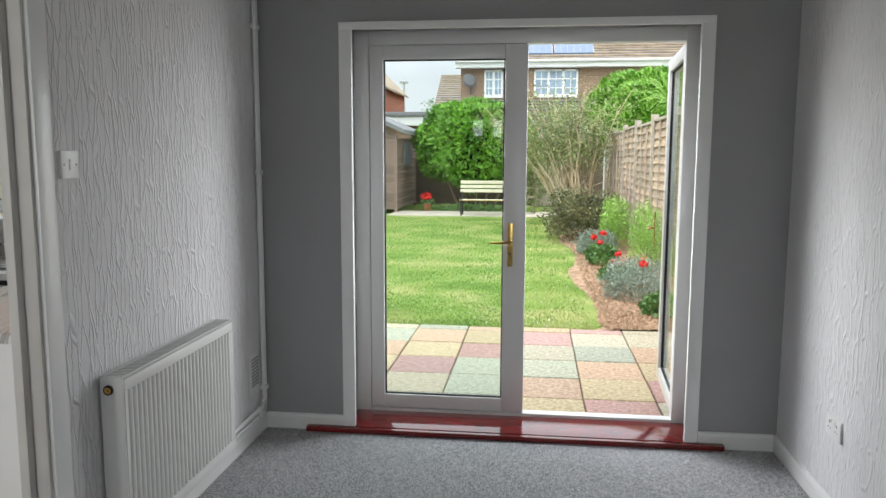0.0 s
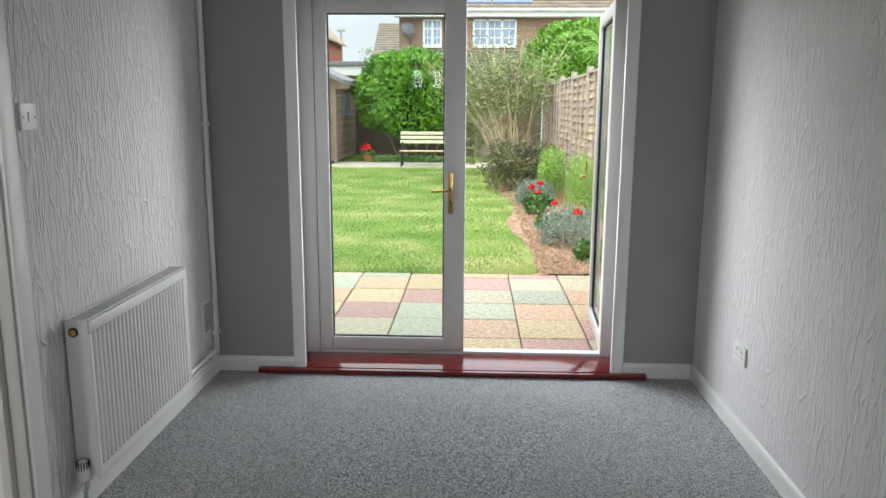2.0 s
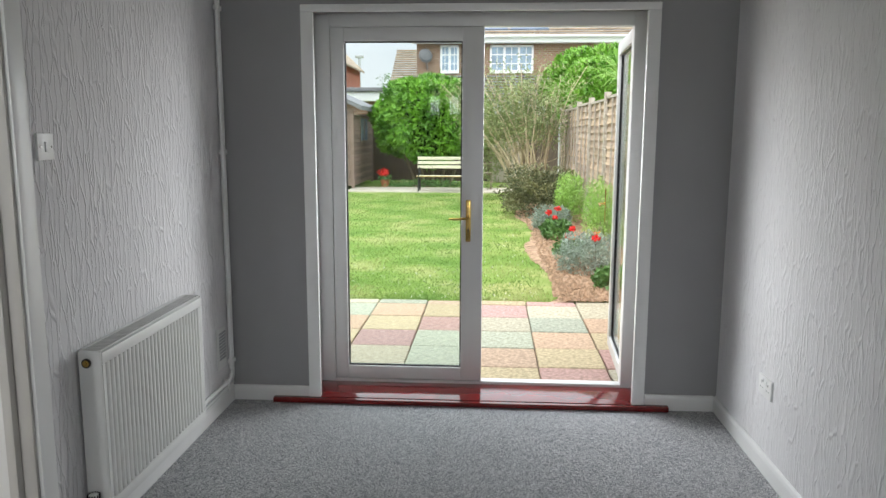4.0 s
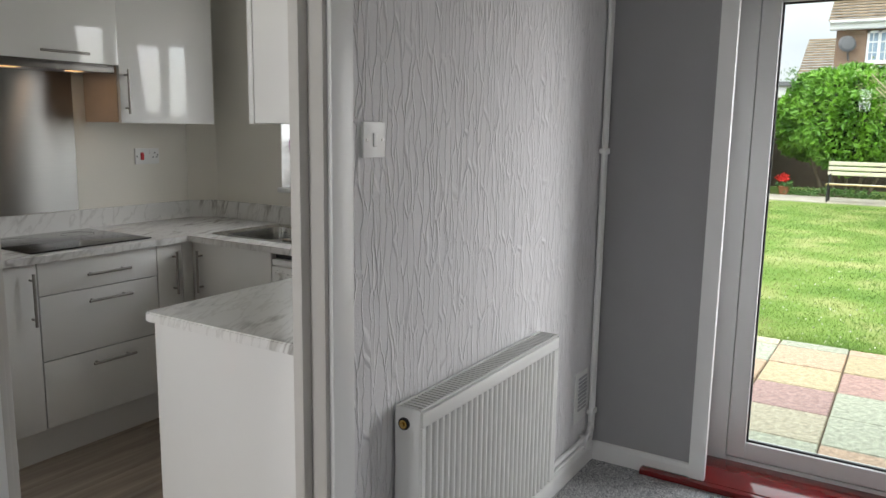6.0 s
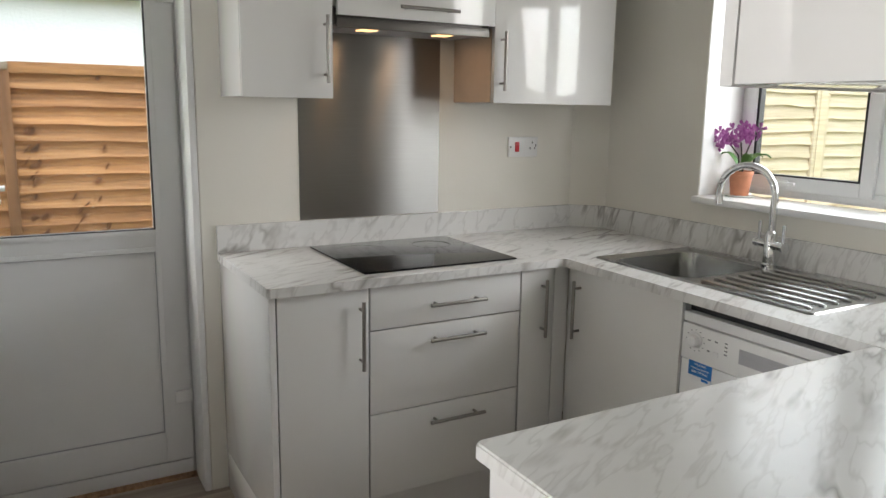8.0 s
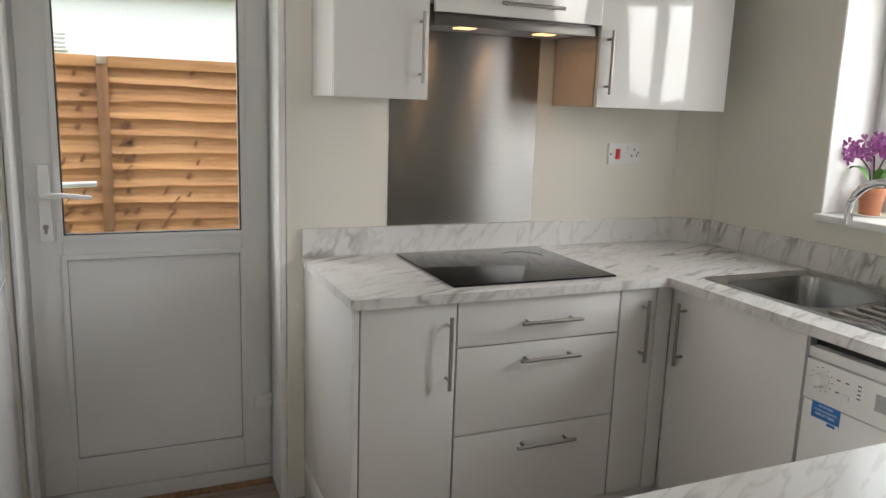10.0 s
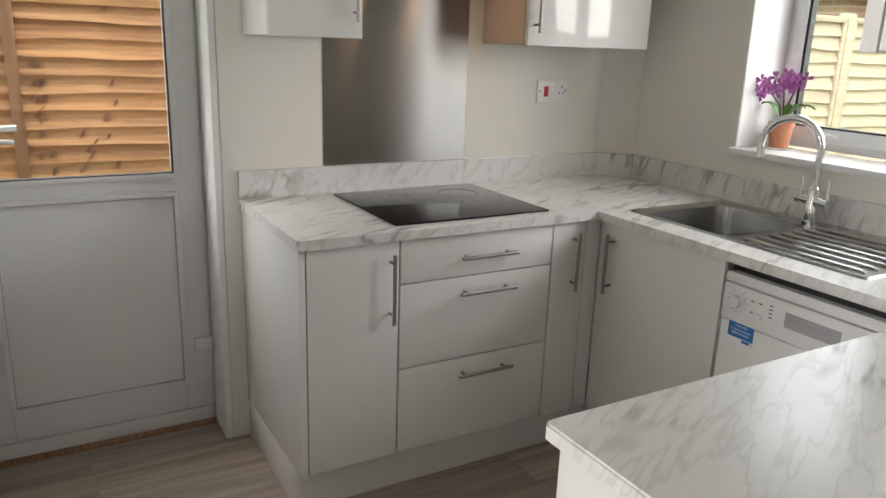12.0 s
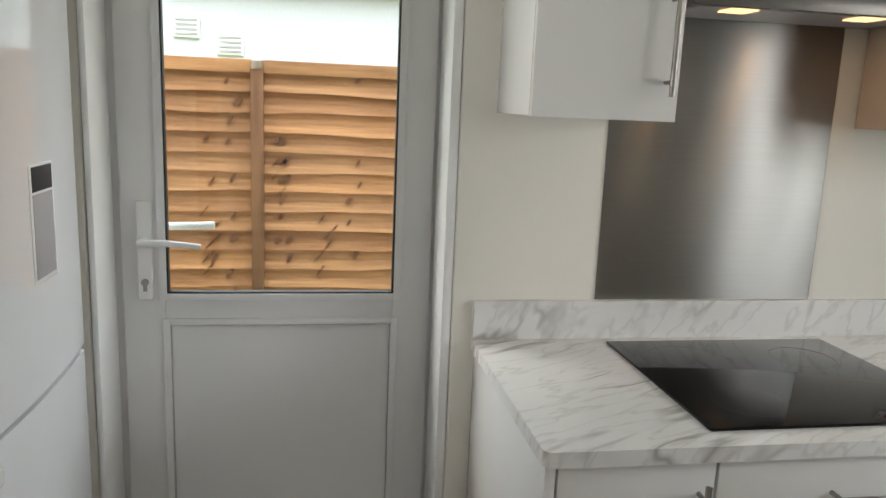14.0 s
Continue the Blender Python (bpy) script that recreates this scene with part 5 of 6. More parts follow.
# long slanting scars where branches grew
for y0, z0, count in ((1.4, 0.98, 5), (1.9, 0.97, 5), (1.68, 1.2, 3), (2.4, 0.8, 2)):
    for k in range(count):
        y, z = y0 + rk.uniform(-0.035, 0.035), z0 - k * 0.062 + rk.uniform(-0.01, 0.01)
        w, h = rk.uniform(0.004, 0.009), rk.uniform(0.02, 0.036)
        slant = rk.uniform(0.5, 1.1)
        scar = [(y + w * math.cos(a) * rk.uniform(0.5, 1.2) + slant * h * math.sin(a), z + h * math.sin(a) * rk.uniform(0.8, 1.1)) for a in (2 * math.pi * q / 11 for q in range(11))]
        s.prism(scar, 0, -5.47, -5.4425)
s.out("knot", M_knot, side, smooth=False, kind="stuff")
# pale new fence further along the same boundary
pale = thing("pale_fence", (-5.62, 7.5, GZ), "pale new waney lap fence with square posts", "fence", kind="structure")
ends = [5.2, 6.3, 8.1, 9.9, 11.7]
for k in range(4):
    fence_boards(pale, "board", -5.6, ends[k] + 0.05, ends[k + 1] - 0.05, GZ, 1.75, 0.115, M_fencepale, 0.006, 40 + k, 1)
    s = Shape().box((-5.62, ends[k] + 0.05, 1.74), (-5.57, ends[k + 1] - 0.05, 1.79), 0.003)
    for y in (ends[k] + 0.07, ends[k + 1] - 0.07):
        s.box((-5.6, y - 0.022, GZ), (-5.57, y + 0.022, 1.745), 0.003)
    s.out("batten", M_fencepale, pale)
for y in ends:
    box("post", (-5.66, y - 0.05, GZ), (-5.56, y + 0.05, 1.82), M_fencepale, pale, 0.004)

# neighbours' buildings beside the house
nb = thing("neighbour_garage", (-9.0, 2.0, GZ), "white pebble rendered outbuilding with dark roof edge", "building", kind="structure")
box("wall", (-12, -4, GZ), (-7.5, 5.2, 2.2), M_render, nb, smooth=False)
s = Shape().box((-12.2, -4.2, 2.2), (-7.35, 5.4, 2.33), 0.01)
s.out("roof", M_slate, nb)
for y0, z0 in ((0.92, 1.84), (1.2, 1.74)):
    box("vent", (-7.5, y0, z0), (-7.475, y0 + 0.17, z0 + 0.14), M_plastic, nb, 0.004)
    s = Shape()
    for k in range(4):
        s.box((-7.476, y0 + 0.015, z0 + 0.018 + k * 0.03), (-7.466, y0 + 0.155, z0 + 0.03 + k * 0.03))
    s.out("vent_louvre", M_greyplastic, nb, smooth=False)
rb = thing("red_brick_house", (-17, 19, GZ), "red brick house gable with white bargeboards", "house", kind="structure")
s = Shape().prism([(-21.5, GZ), (-11.5, GZ), (-11.5, 4.9), (-16.5, 8.6), (-21.5, 4.9)], 1, 19.0, 27.0)
s.out("wall", M_brickred, rb, smooth=False)
s = Shape()
s.prism([(-11.2, 4.75), (-11.2, 4.98), (-16.5, 8.9), (-16.5, 8.6)], 1, 18.85, 19.0).prism([(-21.8, 4.75), (-21.8, 4.98), (-16.5, 8.9), (-16.5, 8.6)], 1, 18.85, 19.0)
s.out("bargeboard", M_gloss, rb, smooth=False)
s = Shape().prism([(-11.0, 4.72), (-11.0, 4.82), (-16.5, 9.0), (-16.5, 8.9)], 1, 18.8, 27.2).prism([(-22, 4.72), (-22, 4.82), (-16.5, 9.0), (-16.5, 8.9)], 1, 18.8, 27.2)
s.out("roof", M_tile, rb, smooth=False)
box("window", (-16.6, 18.96, 3.0), (-15.6, 19.0, 4.2), M_gloss, rb, smooth=False)
box("pane", (-16.5, 18.94, 3.1), (-15.7, 18.965, 4.1), M_paneglass, rb, smooth=False)
s = Shape().lathe((-12.3, 18.85, 5.0), [(0.3, 0.0), (0.2, 0.06), (0.02, 0.09)], 20, Matrix.Rotation(radians(90), 3, 'X'))
s.out("dish", M_dish, rb)
gr = thing("flat_roof_garage", (-11, 13, GZ), "low flat-roofed garage behind the pale fence", "garage", kind="structure")
box("wall", (-13.0, 10.5, GZ), (-7.2, 15.5, 2.15), M_brickbrown, gr, smooth=False)
box("roof", (-13.2, 10.3, 2.15), (-7.0, 15.7, 2.33), M_felt, gr, 0.02)

# right-hand boundary fence
rf = thing("boundary_fence", (1.83, 12, GZ), "weathered brown lap fence panels with grey posts", "fence", kind="structure")
ys = [4.4, 6.3, 8.2, 10.1, 12.0, 13.9, 15.8, 17.7, 19.6]
for k in range(8):
    top = 1.98 + 0.02 * (k % 2)
    fence_boards(rf, "board", 1.82, ys[k] + 0.05, ys[k + 1] - 0.05, GZ, top, 0.125, M_fencegrey, 0.006, 60 + k, -1)
    s = Shape().box((1.79, ys[k] + 0.05, top - 0.01), (1.85, ys[k + 1] - 0.05, top + 0.03), 0.003)
    for j in range(4):
        y = ys[k] + 0.08 + j * 0.58
        s.box((1.786, y - 0.022, GZ), (1.812, y + 0.022, top), 0.003)
    s.out("batten", M_fencegreypost, rf)
for y in ys:
    box("post", (1.77, y - 0.05, GZ), (1.87, y + 0.05, 2.1), M_fencegreypost, rf, 0.006)

# back fence behind the hedge
bf = thing("back_fence", (-2, 25, GZ), "dark weathered close board fence across the garden end", "fence", kind="structure")
for k in range(60):
    x = -8 + k * 0.17
    if x > 2.1:
        break
    box("board", (x, 25.0 + 0.012 * (k % 2), GZ), (x + 0.18, 25.02 + 0.012 * (k % 2), 2.05 + 0.02 * math.sin(k * 2.1)), M_darkfence, bf, smooth=False)
box("gate", (-0.02, 24.5, GZ), (0.95, 24.54, 1.35), M_fencegreypost, label="grey weathered board gate at the garden end", category="gate", bevel=0.01)
box("left_boundary", (-6.35, 11.7, GZ), (-6.25, 25, 1.75), M_darkfence, smooth=False, label="dark weathered side fence", category="fence", kind="structure")


def shed():
    root = thing("garden_shed", (-5.2, 22.8, GZ), "brown weatherboard shed with felt roof and small window", "shed")
    x1, y0, y1 = -3.86, 21.0, 24.4
    for k in range(19):
        z = GZ + 0.1 + k * 0.11
        Shape().box((x1 - 2.4, y0 - 0.012, z), (x1, y0 + 0.01, z + 0.103), 0.006, 1).out("board", M_shed, root, smooth=False)
        if k < 18:
            Shape().box((x1 - 0.01, y0, z), (x1 + 0.014, y1, z + 0.103), 0.006, 1).out("board", M_shed, root, smooth=False)
    box("corner_post", (x1 - 0.05, y0 - 0.03, GZ), (x1 + 0.03, y0 + 0.05, 2.1), M_shed, root)
    box("corner_post", (x1 - 0.05, y1 - 0.05, GZ), (x1 + 0.03, y1 + 0.03, 2.1), M_shed, root)
    s = Shape().prism([(x1 + 0.28, 2.08), (x1 + 0.28, 2.2), (x1 - 1.2, 2.85), (x1 - 2.7, 2.2), (x1 - 2.7, 2.08), (x1 - 1.2, 2.74)], 1, y0 - 0.2, y1 + 0.2)
    s.out("roof", M_felt, root, smooth=False)
    s = Shape().prism([(x1 - 2.4, 2.1), (x1, 2.1), (x1 - 1.2, 2.72)], 1, y0, y0 + 0.03)
    s.out("gable", M_shed, root, smooth=False)
    box("window_frame", (x1 + 0.005, 22.1, 1.15), (x1 + 0.03, 23.4, 1.95), M_oldwood, root)
    for a in (22.17, 22.8):
        box("pane", (x1 + 0.02, a, 1.22), (x1 + 0.034, a + 0.53, 1.88), M_paneglass, root, smooth=False)


shed()


def bench():
    root = thing("garden_bench", (-1.15, 20.2, GZ), "cream slatted garden bench with black iron legs", "bench")
    x0, x1 = -1.98, -0.35
    for k in range(3):
        z = 0.5 + k * 0.115
        box("back_slat", (x0, 20.42 + k * 0.025, z), (x1, 20.445 + k * 0.025, z + 0.085), M_bench, root, 0.008)
    for k in range(4):
        box("seat_slat", (x0, 20.02 + k * 0.1, 0.29), (x1, 20.1 + k * 0.1, 0.315), M_benchgold if k == 0 else M_bench, root, 0.006)
    for x in (x0 + 0.06, x1 - 0.06):
        s = Shape()
        s.tube([(x, 20.0, GZ), (x, 20.04, 0.28), (x, 20.4, 0.28), (x, 20.55, 0.85)], 0.022, 8).tube([(x, 20.5, GZ), (x, 20.38, 0.28)], 0.022, 8)
        s.tube([(x, 20.03, 0.28), (x, 20.0, 0.5), (x, 20.42, 0.52)], 0.018, 8)
        s.out("leg", M_iron, root)


bench()


def old_chair():
    root = thing("garden_chair", (-0.15, 21.2, GZ), "old grey wooden garden chair by the back path", "chair")
    for x in (-0.4, 0.02):
        box("leg", (x - 0.025, 21.0, GZ), (x + 0.025, 21.05, 0.32), M_oldwood, root, 0.005)
        box("leg", (x - 0.025, 21.42, GZ), (x + 0.025, 21.47, 0.95), M_oldwood, root, 0.005)
    box("seat", (-0.45, 20.98, 0.32), (0.06, 21.48, 0.36), M_oldwood, root, 0.01)
    s = Shape()
    for z in (0.55, 0.72, 0.88):
        s.box((-0.4, 21.43, z), (0.02, 21.46, z + 0.07), 0.005)
    s.out("backrest", M_oldwood, root)


old_chair()
box("back_path", (-3.9, 19.9, GZ - 0.01), (2.0, 21.6, GZ + 0.03), M_concrete, bevel=0.01, label="old pale concrete path across the garden end", category="path", kind="structure")


def flower_pot():
    root = thing("flower_pot", (-3.1, 22.0, GZ), "terracotta pot of red geraniums", "potted plant")
    Shape().lathe((-3.1, 22.0, GZ + 0.01), [(0.1, 0), (0.13, 0.16), (0.145, 0.16), (0.145, 0.21), (0.12, 0.21)], 20).out("pot", M_terracotta, root)
    leaves("foliage", blob(120, (-3.1, 22.0, 0.15), (0.2, 0.2, 0.1)), 0.08, M_geranium, root, slim=0.9)
    leaves("petals", blob(140, (-3.14, 21.96, 0.3), (0.17, 0.14, 0.13), shell=0.8), 0.06, M_flower, root, slim=0.9)


flower_pot()


def hedge_bush():
    root = thing("round_bush", (-1.75, 22.8, GZ), "large rounded glossy bright green bush", "bush")
    c, r = (-1.75, 22.8, 1.75), (1.75, 1.3, 1.35)
    n = 15000
    p = blob(n, c, r, shell=0.3, lumps=0.13, low=-0.85)
    leaves("foliage", p, 0.19, M_hedge, root, out_from=np.array(c), kind="stuff")
    # near-black solid core: the bush's inner shade, put in as colour
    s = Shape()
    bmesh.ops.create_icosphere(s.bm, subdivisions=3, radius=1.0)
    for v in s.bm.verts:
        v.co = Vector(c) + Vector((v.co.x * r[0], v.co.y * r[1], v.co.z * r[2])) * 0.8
    s.out("inner_shade", M_hedgecore, root)
    s = Shape()
    for k in range(5):
        s.tube([(-1.75 + 0.25 * (k - 2), 22.8, GZ), (-1.75 + 0.5 * (k - 2), 22.7, 1.2)], 0.05, 8, 0.03)
    s.out("trunk", M_oldwood, root)


hedge_bush()


def tall_shrub():
    root = thing("tall_shrub", (0.95, 17.6, GZ), "tall open shrub of pale bare stems and fine leaves", "shrub")
    rnd = random.Random(11)
    s = Shape()
    tips = []
    for k in range(46):
        a = rnd.uniform(0, 2 * math.pi)
        b0 = Vector((0.95 + 0.3 * math.cos(a), 17.6 + 0.3 * math.sin(a), GZ))
        lean = Vector((rnd.gauss(-0.28, 0.55), rnd.gauss(0, 0.35), 0))
        h = rnd.uniform(1.9, 3.1)
        pts = [b0 + lean * u ** 1.5 * 1.15 + Vector((rnd.gauss(0, 0.03), rnd.gauss(0, 0.03), h * u)) for u in (0, 0.2, 0.4, 0.6, 0.8, 1.0)]
        s.tube(pts, 0.027, 6, 0.008)
        tips += pts[2:]
        for j in (2, 3, 4):
            q = pts[j] + Vector((rnd.gauss(0, 0.3), rnd.gauss(0, 0.25), rnd.uniform(0.1, 0.45)))
            s.tube([pts[j], (pts[j] + q) / 2 + Vector((0, 0, 0.03)), q], 0.007, 5, 0.003)
            tips += [q, (pts[j] + q) / 2]
    s.out("stem", M_twig, root)
    t = np.array([tuple(p) for p in tips])
    t = t[t[:, 2] > 1.35]
    p = t[rng.integers(0, len(t), 11000)] + rng.normal(size=(11000, 3)) * (0.22, 0.2, 0.18)
    leaves("foliage", p, 0.07, M_shrub, root, kind="stuff")
    left = blob(3500, (-0.05, 18.6, 1.2), (0.62, 0.5, 0.95), shell=0.7)
    leaves("low_foliage", left, 0.07, M_shrub, root, kind="stuff")


tall_shrub()


def low_shrub(name, label, c, r, n, size, material, slim=0.4, shell=0.6, lumps=0.12):
    root = thing(name, (c[0], c[1], GZ), label, "shrub")
    leaves("foliage", blob(n, c, r, shell=shell, lumps=lumps, low=-0.6), size, material, root, out_from=np.array(c) - (0, 0, r[2] * 0.6), slim=slim, kind="stuff")
    s = Shape()
    for k in range(6):
        a = k * 1.05
        s.tube([(c[0], c[1], GZ), (c[0] + r[0] * 0.5 * math.cos(a), c[1] + r[1] * 0.5 * math.sin(a), c[2])], 0.012, 5, 0.005)
    s.out("stem", M_oldwood, root)
    return root


low_shrub("dark_shrub", "low spreading purple-green shrub", (0.95, 14.6, 0.27), (0.72, 1.0, 0.55), 7500, 0.075, M_darkshrub, 0.4, 0.75, 0.22)
low_shrub("silver_shrub", "silver-grey leaved low shrub in the border", (1.02, 12.3, 0.06), (0.33, 0.36, 0.24), 2200, 0.06, M_lavender, 0.25)
low_shrub("silver_shrub", "silver-grey leaved low shrub in the border", (1.14, 8.5, 0.08), (0.36, 0.42, 0.28), 4200, 0.055, M_lavender, 0.2)
low_shrub("geranium_plant", "leafy green geranium in the border", (1.28, 7.65, -0.02), (0.19, 0.22, 0.15), 500, 0.06, M_geranium, 0.8)
low_shrub("geranium_plant", "leafy green geranium in the border", (1.02, 11.2, 0.03), (0.24, 0.45, 0.17), 900, 0.06, M_geranium, 0.8)
low_shrub("geranium_plant", "leafy green geranium in the border", (1.05, 9.7, -0.02), (0.22, 0.35, 0.13), 600, 0.06, M_geranium, 0.8)
low_shrub("feathery_fennel", "bright feathery green fennel against the fence", (1.55, 10.6, 0.3), (0.2, 1.1, 0.55), 5200, 0.09, M_fern, 0.08, 0.9)
low_shrub("feathery_fennel", "bright feathery green fennel against the fence", (1.4, 13.2, 0.3), (0.25, 0.8, 0.5), 3200, 0.1, M_fern, 0.12, 0.9)
low_shrub("laurel_bush", "tall bright green laurel beyond the fence", (3.3, 21.5, 2.3), (1.5, 1.3, 1.25), 8000, 0.17, M_laurel, 0.5, 0.3, 0.1)
low_shrub("laurel_bush", "tall bright green laurel beyond the fence", (3.9, 26.0, 2.9), (2.2, 1.4, 1.45), 8000, 0.2, M_laurel, 0.5, 0.3, 0.1)
low_shrub("path_weeds", "low green weeds by the back path", (-2.0, 22.0, -0.05), (1.2, 0.35, 0.16), 900, 0.07, M_geranium, 0.6)


def palm():
    root = thing("cordyline_palm", (3.0, 16.0, GZ), "spiky long-leaved cordyline beyond the fence", "palm")
    rnd = random.Random(3)
    s = Shape()
    for k in range(70):
        a, e = rnd.uniform(0, 6.28), rnd.uniform(-0.2, 1.3)
        d = Vector((math.cos(a) * math.cos(e), math.sin(a) * math.cos(e), math.sin(e)))
        c, L = Vector((2.75, 16, 2.55)), rnd.uniform(0.7, 1.05)
        s.tube([c, c + d * L * 0.6, c + d * L + Vector((0, 0, -0.22))], 0.012, 4, 0.002)
    s.out("leaf", M_fern, root)
    Shape().tube([(3.0, 16, GZ), (2.8, 16, 1.4), (2.75, 16, 2.6)], 0.09, 8, 0.05).out("trunk", M_oldwood, root)


palm()


def red_blooms():
    for x, y, z, m in ((1.2, 8.35, 0.32, M_flower), (1.0, 9.3, 0.2, M_flower), (0.92, 11.6, 0.26, M_flower), (1.08, 11.8, 0.3, M_flower), (0.98, 11.2, 0.22, M_flower), (1.17, 10.5, 0.15, M_flower), (1.1, 9.75, 0.12, M_orangeflower), (1.42, 9.9, 0.16, M_orangeflower)):
        root = thing("geranium_bloom", (x, y, GZ), "bright red geranium flower head" if m is M_flower else "orange border flower head", "flower", group="border flowers")
        leaves("petals", blob(46, (x, y, z), (0.05, 0.05, 0.035), shell=0.9), 0.04, m, root, slim=0.9)
        Shape().tube([(x, y, GZ), (x, y, z)], 0.004, 5).out("stem", M_stem, root)


red_blooms()


def border():
    n = 46
    s = Shape()
    rnd = random.Random(8)
    rows = []
    for k in range(n + 1):
        y = 6.95 + 10.5 * k / n
        edge = 0.6 + 0.11 * math.sin(k * 0.33) + rnd.uniform(-0.025, 0.025)
        rows.append([s.bm.verts.new((x, y, z + rnd.uniform(-0.012, 0.02))) for x, z in ((edge, GZ + 0.008), (edge + 0.1, GZ + 0.03), (edge + 0.35, GZ + 0.05), (edge + 0.7, GZ + 0.055), (1.8, GZ + 0.06))])
    for a, b in zip(rows, rows[1:]):
        for j in range(4):
            s.bm.faces.new((a[j], a[j + 1], b[j + 1], b[j]))
    s.out("flower_bed", M_soil, label="dry brown soil flower border", category="flower bed", kind="structure")
    v, f = [], []
    for k in range(2600):
        x, y, q = rnd.uniform(0.66, 1.4), 6.95 + 9 * rnd.random() ** 1.4, rnd.uniform(0.008, 0.03)
        i = len(v)
        z = GZ + 0.05
        v += [(x - q, y, z), (x, y - q, z - 0.005), (x + q, y, z), (x, y + q, z), (x + rnd.uniform(-q, q) * 0.4, y, z + q)]
        f += [(i, i + 1, i + 4), (i + 1, i + 2, i + 4), (i + 2, i + 3, i + 4), (i + 3, i, i + 4)]
    cloud_mesh("soil_clods", v, f, M_soil, label="loose dry soil clods in the border", category="soil", kind="stuff")
    for x, y, q in ((1.2, 10.9, 0.12), (1.28, 10.75, 0.09), (0.9, 9.6, 0.05)):
        s = Shape()
        bmesh.ops.create_icosphere(s.bm, subdivisions=2, radius=1.0)
        for w in s.bm.verts:
            w.co = Vector((x, y, GZ + q * 0.6)) + Vector((w.co.x, w.co.y, w.co.z * 0.8)) * q * (1 + 0.35 * noise.noise(w.co * 2 + Vector((x * 7, 0, 0))))
        s.out("border_stone", M_stone, label="rough brown stone in the flower border", category="stone", group="border stones")


border()


def grass():
    n = 90000
    y = 6.98 + 12.5 * rng.random(n) ** 1.9
    x = -5.2 + 6.0 * rng.random(n)
    keep = x < 0.62 + 0.06 * np.sin(y * 3) + 0.05 * rng.normal(size=n)
    x, y = x[keep], y[keep]
    n = len(x)
    a = rng.random(n) * 6.28
    h = rng.uniform(0.012, 0.035, n)
    w = 0.0035 + 0.0004 * (y - 7)
    z = np.full(n, GZ + 0.008)
    v = np.stack([np.stack([x - w * np.cos(a), y - w * np.sin(a), z], 1), np.stack([x + w * np.cos(a), y + w * np.sin(a), z], 1), np.stack([x + rng.normal(size=n) * 0.012, y + rng.normal(size=n) * 0.012, z + h], 1)], 1).reshape(-1, 3)
    cloud_mesh("grass_blades", v.tolist(), np.arange(3 * n).reshape(-1, 3).tolist(), M_grass, label="short mown grass with dry straw patches", category="grass", kind="stuff")
    m = 700
    p = np.stack([-3.5 + 4.0 * rng.random(m), 7.0 + 4.5 * rng.random(m) ** 1.6, np.full(m, GZ + 0.04)], 1)
    leaves("daisy_heads", p, 0.014, M_daisy, slim=1.0, label="scattered tiny white daisies in the lawn", category="daisies", kind="stuff")


grass()


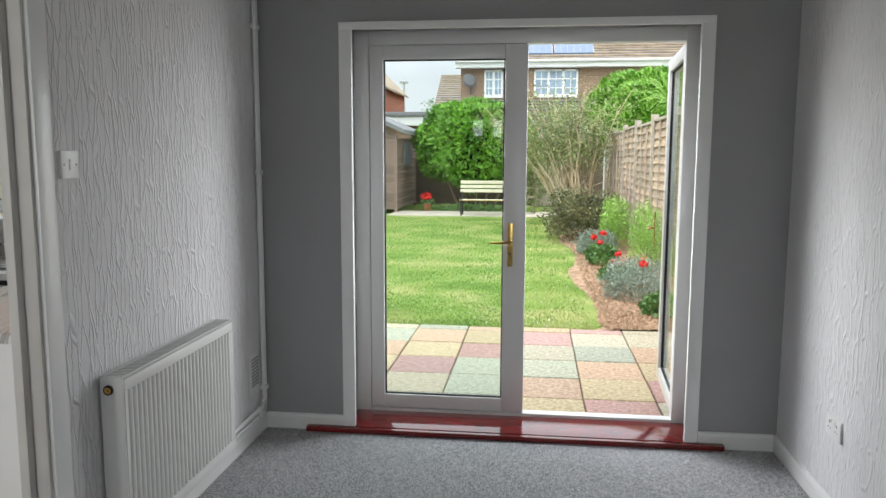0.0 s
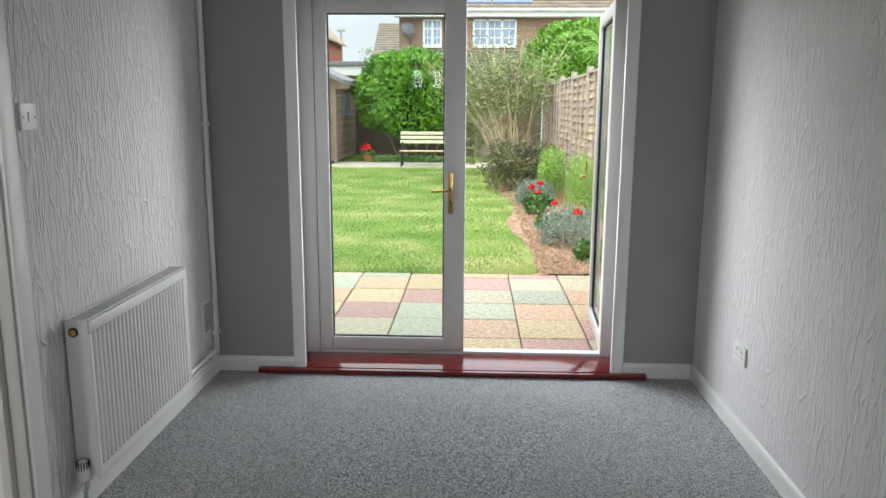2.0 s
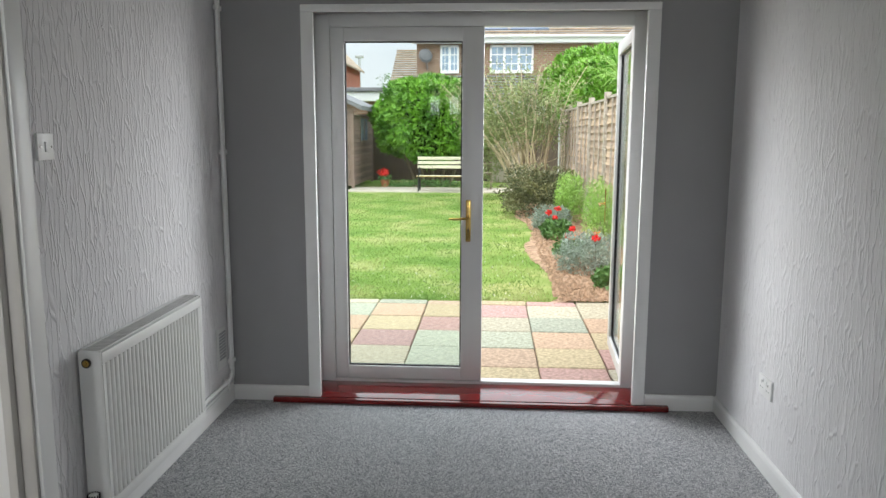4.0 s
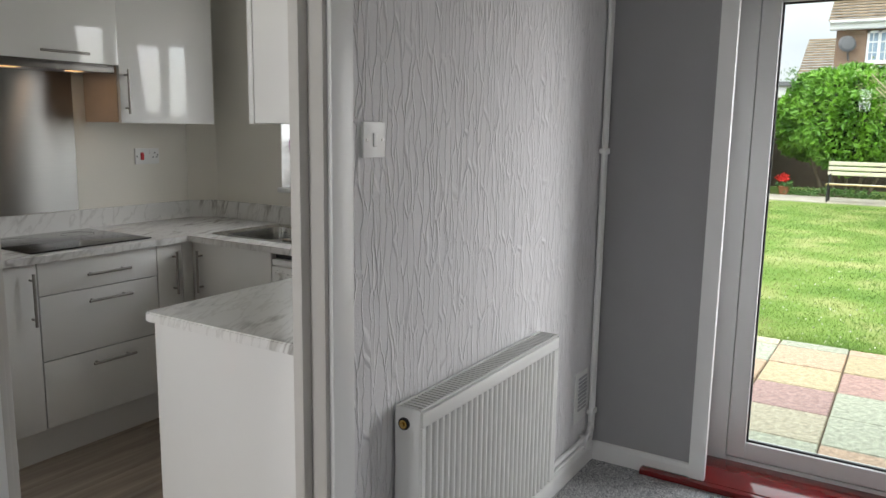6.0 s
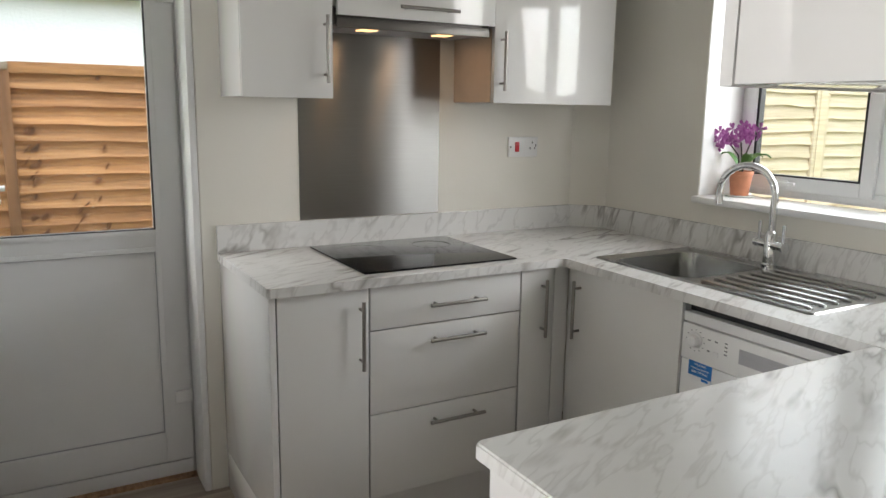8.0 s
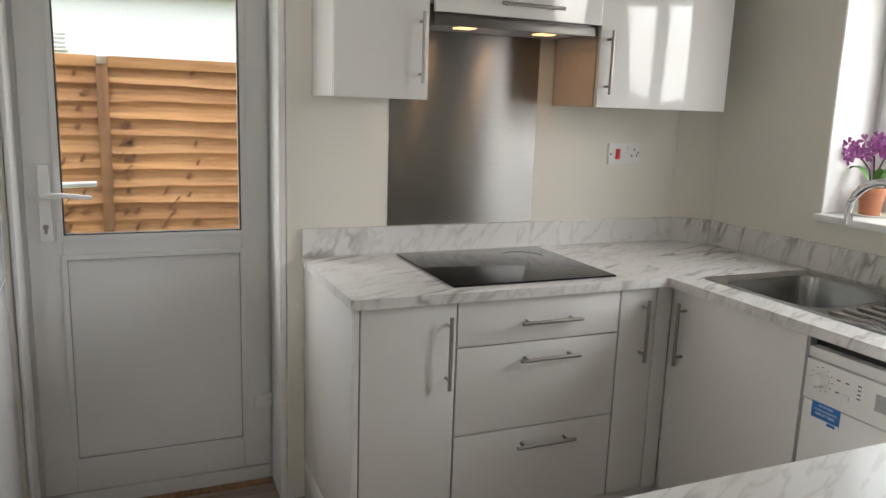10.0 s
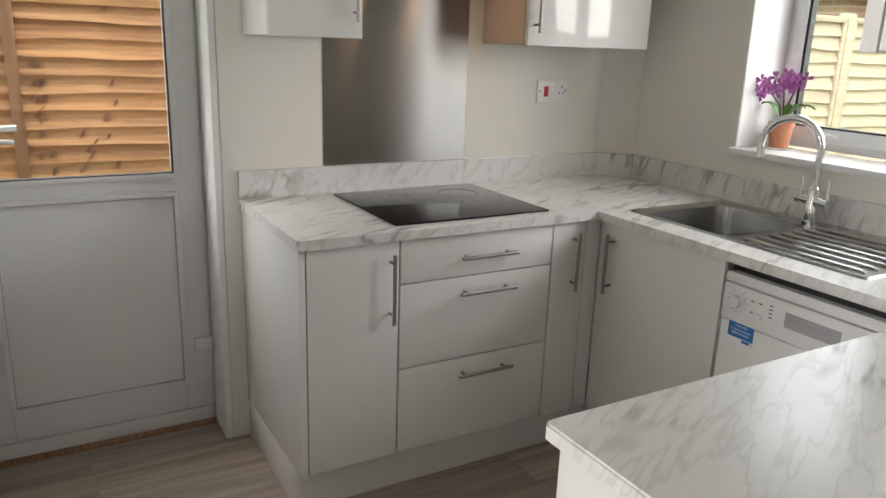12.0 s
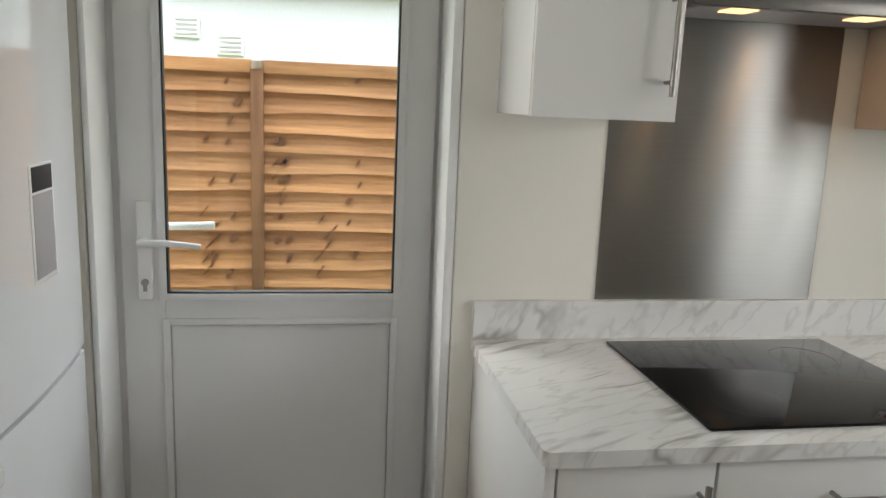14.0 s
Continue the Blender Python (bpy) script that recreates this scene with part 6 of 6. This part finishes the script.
def far_house():
    root = thing("brown_brick_house", (2.5, 36, GZ), "brown brick house with white windows and solar panels", "house", kind="structure")
    box("wall", (-3.15, 32.0, GZ), (9.5, 40, 5.2), M_brickbrown, root, smooth=False)
    s = Shape().box((-3.35, 31.62, 5.1), (9.6, 32.0, 5.38), 0.02).tube([(-3.35, 31.55, 5.36), (9.6, 31.55, 5.36)], 0.07, 8)
    s.out("fascia", M_gloss, root)
    # stepped tile courses up the roof slope
    s = Shape()
    for k in range(24):
        y, z = 31.5 + k * 0.19, 5.4 + k * 0.128
        s.box((-3.4, y, z), (9.7, y + 0.24, z + 0.06))
    s.out("roof", M_tile, root, smooth=False)
    for k in range(2):
        x = -0.15 + k * 1.66
        s = Shape().prism([(31.7, 5.6), (33.75, 6.99), (33.72, 7.05), (31.67, 5.66)], 0, x - 0.8, x + 0.78)
        s.out("solar_panel", M_solar, root, smooth=False)
        s = Shape()
        for g in range(7):
            xx, half = x - 0.79 + g * 0.26, 0.012 if g in (0, 6) else 0.004
            s.prism([(31.67, 5.66), (33.72, 7.05), (33.715, 7.055), (31.665, 5.667)], 0, xx - half, xx + half)
        s.out("solar_frame", M_greyplastic, root, smooth=False)
    for x0, x1, lights in ((-2.16, -1.38, 2), (-0.1, 1.7, 3)):
        z0, z1 = 3.95, 5.04
        s = Shape().box((x0, 31.93, z0), (x0 + 0.08, 32.02, z1)).box((x1 - 0.08, 31.93, z0), (x1, 32.02, z1)).box((x0, 31.92, z0 - 0.05), (x1, 32.02, z0 + 0.08)).box((x0, 31.93, z1 - 0.08), (x1, 32.02, z1))
        w = (x1 - x0) / lights
        for k in range(lights):
            if k:
                s.box((x0 + k * w - 0.05, 31.93, z0), (x0 + k * w + 0.05, 32.02, z1))
            s.box((x0 + (k + 0.5) * w - 0.015, 31.95, z0), (x0 + (k + 0.5) * w + 0.015, 32.0, z1))
            s.box((x0 + k * w, 31.95, z0 + 0.33), (x0 + (k + 1) * w, 32.0, z0 + 0.36)).box((x0 + k * w, 31.94, z0 + 0.68), (x0 + (k + 1) * w, 32.0, z0 + 0.73))
        s.out("window", M_gloss, root, smooth=False)
        box("pane", (x0 + 0.06, 31.97, z0 + 0.06), (x1 - 0.06, 31.99, z1 - 0.06), M_paneglass, root, smooth=False)
    # lean-to roof in overlapping courses
    for k in range(9):
        y, z = 29.6 + k * 0.27, 2.72 + k * 0.13
        Shape().box((-3.3, y, z), (9.6, y + 0.32, z + 0.035)).out("lean_to_course", M_slate, root, smooth=False)
    box("lean_to", (-3.1, 29.9, GZ), (9.5, 32, 2.7), M_render, root, smooth=False)
    Shape().lathe((-2.75, 31.7, 4.6), [(0.3, 0), (0.22, 0.07), (0.03, 0.1)], 20, Matrix.Rotation(radians(75), 3, 'X') @ Matrix.Rotation(radians(20), 3, 'Y')).out("dish", M_dish, root)
    s = Shape().tube([(-2.75, 31.75, 4.55), (-2.7, 32.0, 4.05)], 0.03, 8)
    s.out("dish_arm", M_dish, root)


far_house()
lh = thing("tiled_extension", (-5.5, 41, GZ), "lower brown tiled house roof behind", "house", kind="structure")
s = Shape()
for k in range(16):
    s.box((-5.4, 40 + k * 0.22, 3.9 + k * 0.14), (-2.9, 40.28 + k * 0.22, 3.97 + k * 0.14))
s.out("roof", M_tile, lh, smooth=False)
box("wall", (-5.2, 40.2, GZ), (-2.9, 44, 3.9), M_brickbrown, lh, smooth=False)
wh = thing("white_gable_house", (-8.2, 32, GZ), "house gable edge with white bargeboard", "house", kind="structure")
s = Shape().prism([(-14.3, GZ), (-7.3, GZ), (-7.3, 4.85), (-10.8, 8.2), (-14.3, 4.85)], 1, 34.0, 42.0)
s.out("wall", M_brickred, wh, smooth=False)
s = Shape().prism([(-7.05, 4.62), (-7.05, 4.82), (-10.8, 8.42), (-10.8, 8.22)], 1, 33.85, 33.99)
s.out("bargeboard", M_gloss, wh, smooth=False)
s = Shape().prism([(-7.05, 4.66), (-7.05, 4.76), (-10.8, 8.36), (-10.8, 8.26)], 1, 34.01, 42.0)
s.out("roof", M_tile, wh, smooth=False)
fg = thing("white_fascia_garage", (-6.5, 29, GZ), "flat-roofed garage with deep white fascia", "garage", kind="structure")
box("wall", (-10, 28.3, GZ), (-3.2, 32, 2.6), M_brickbrown, fg, smooth=False)
box("fascia", (-10.2, 28.0, 2.6), (-3.0, 32.2, 2.95), M_gloss, fg, 0.02)
box("roof", (-10.3, 27.9, 2.95), (-2.9, 32.3, 3.1), M_felt, fg, 0.02)
lp = thing("street_lamp", (-9.6, 55, GZ), "slim grey street lamp post", "street lamp")
Shape().tube([(-9.6, 55, GZ), (-9.6, 55, 6.8)], 0.13, 8, 0.09).out("post", M_greyplastic, lp)
Shape().box((-9.9, 54.85, 6.75), (-9.3, 55.15, 6.95), 0.05).out("head", M_greyplastic, lp)
ft = thing("distant_tree", (-7.5, 60, GZ), "small distant leafy tree", "tree")
Shape().tube([(-7.6, 60, GZ), (-7.6, 60, 4.5)], 0.12, 8, 0.04).out("trunk", M_oldwood, ft)
leaves("foliage", blob(1800, (-7.4, 60, 4.4), (1.7, 1.2, 1.5), shell=0.9, lumps=0.3), 0.2, M_geranium, ft, kind="stuff")

# ---- planks and slabs ----
rp = random.Random(2)
rows = 15
for r in range(rows):
    xa = -4.06 + r * 0.18
    y = KS - rp.uniform(0, 1.0)
    while y < KN:
        a, b = max(y, KS), min(y + 1.22, KN)
        if b - a > 0.03 and xa < KE:
            Shape().box((xa + 0.0006, a + 0.0006, -0.006), (min(xa + 0.1794, KE + 0.06), b - 0.0006, 0.0), 0.0008, 1).out("plank", M_plank, kitchen_floor, smooth=False)
        y += 1.22
slab_y = [4.3, 4.5, 4.955, 5.415, 5.875, 6.335, 6.8, 6.965]
# slab colours, house to lawn, in the columns before the patio doors
laid = {6: "YPOYOGC", 7: "CGCPYOG", 8: "GOGGPYO", 9: "PYOGCPY", 10: "GPYOGCP", 11: "OCPYOCC"}
for c in range(13):
    xa = -4.23 + c * 0.46
    for r in range(len(slab_y) - 1):
        dz = rp.uniform(-0.004, 0.004)
        key = laid[c][r] if c in laid else rp.choice("PYOGC")
        lip = [rp.uniform(0.003, 0.007) for k in range(4)]
        Shape().box((xa + lip[0], slab_y[r] + lip[1], -0.125), (xa + 0.46 - lip[2], slab_y[r + 1] - lip[3], -0.1 + dz), 0.006, 1).out("slab", M_slabs[key], patio, smooth=False)
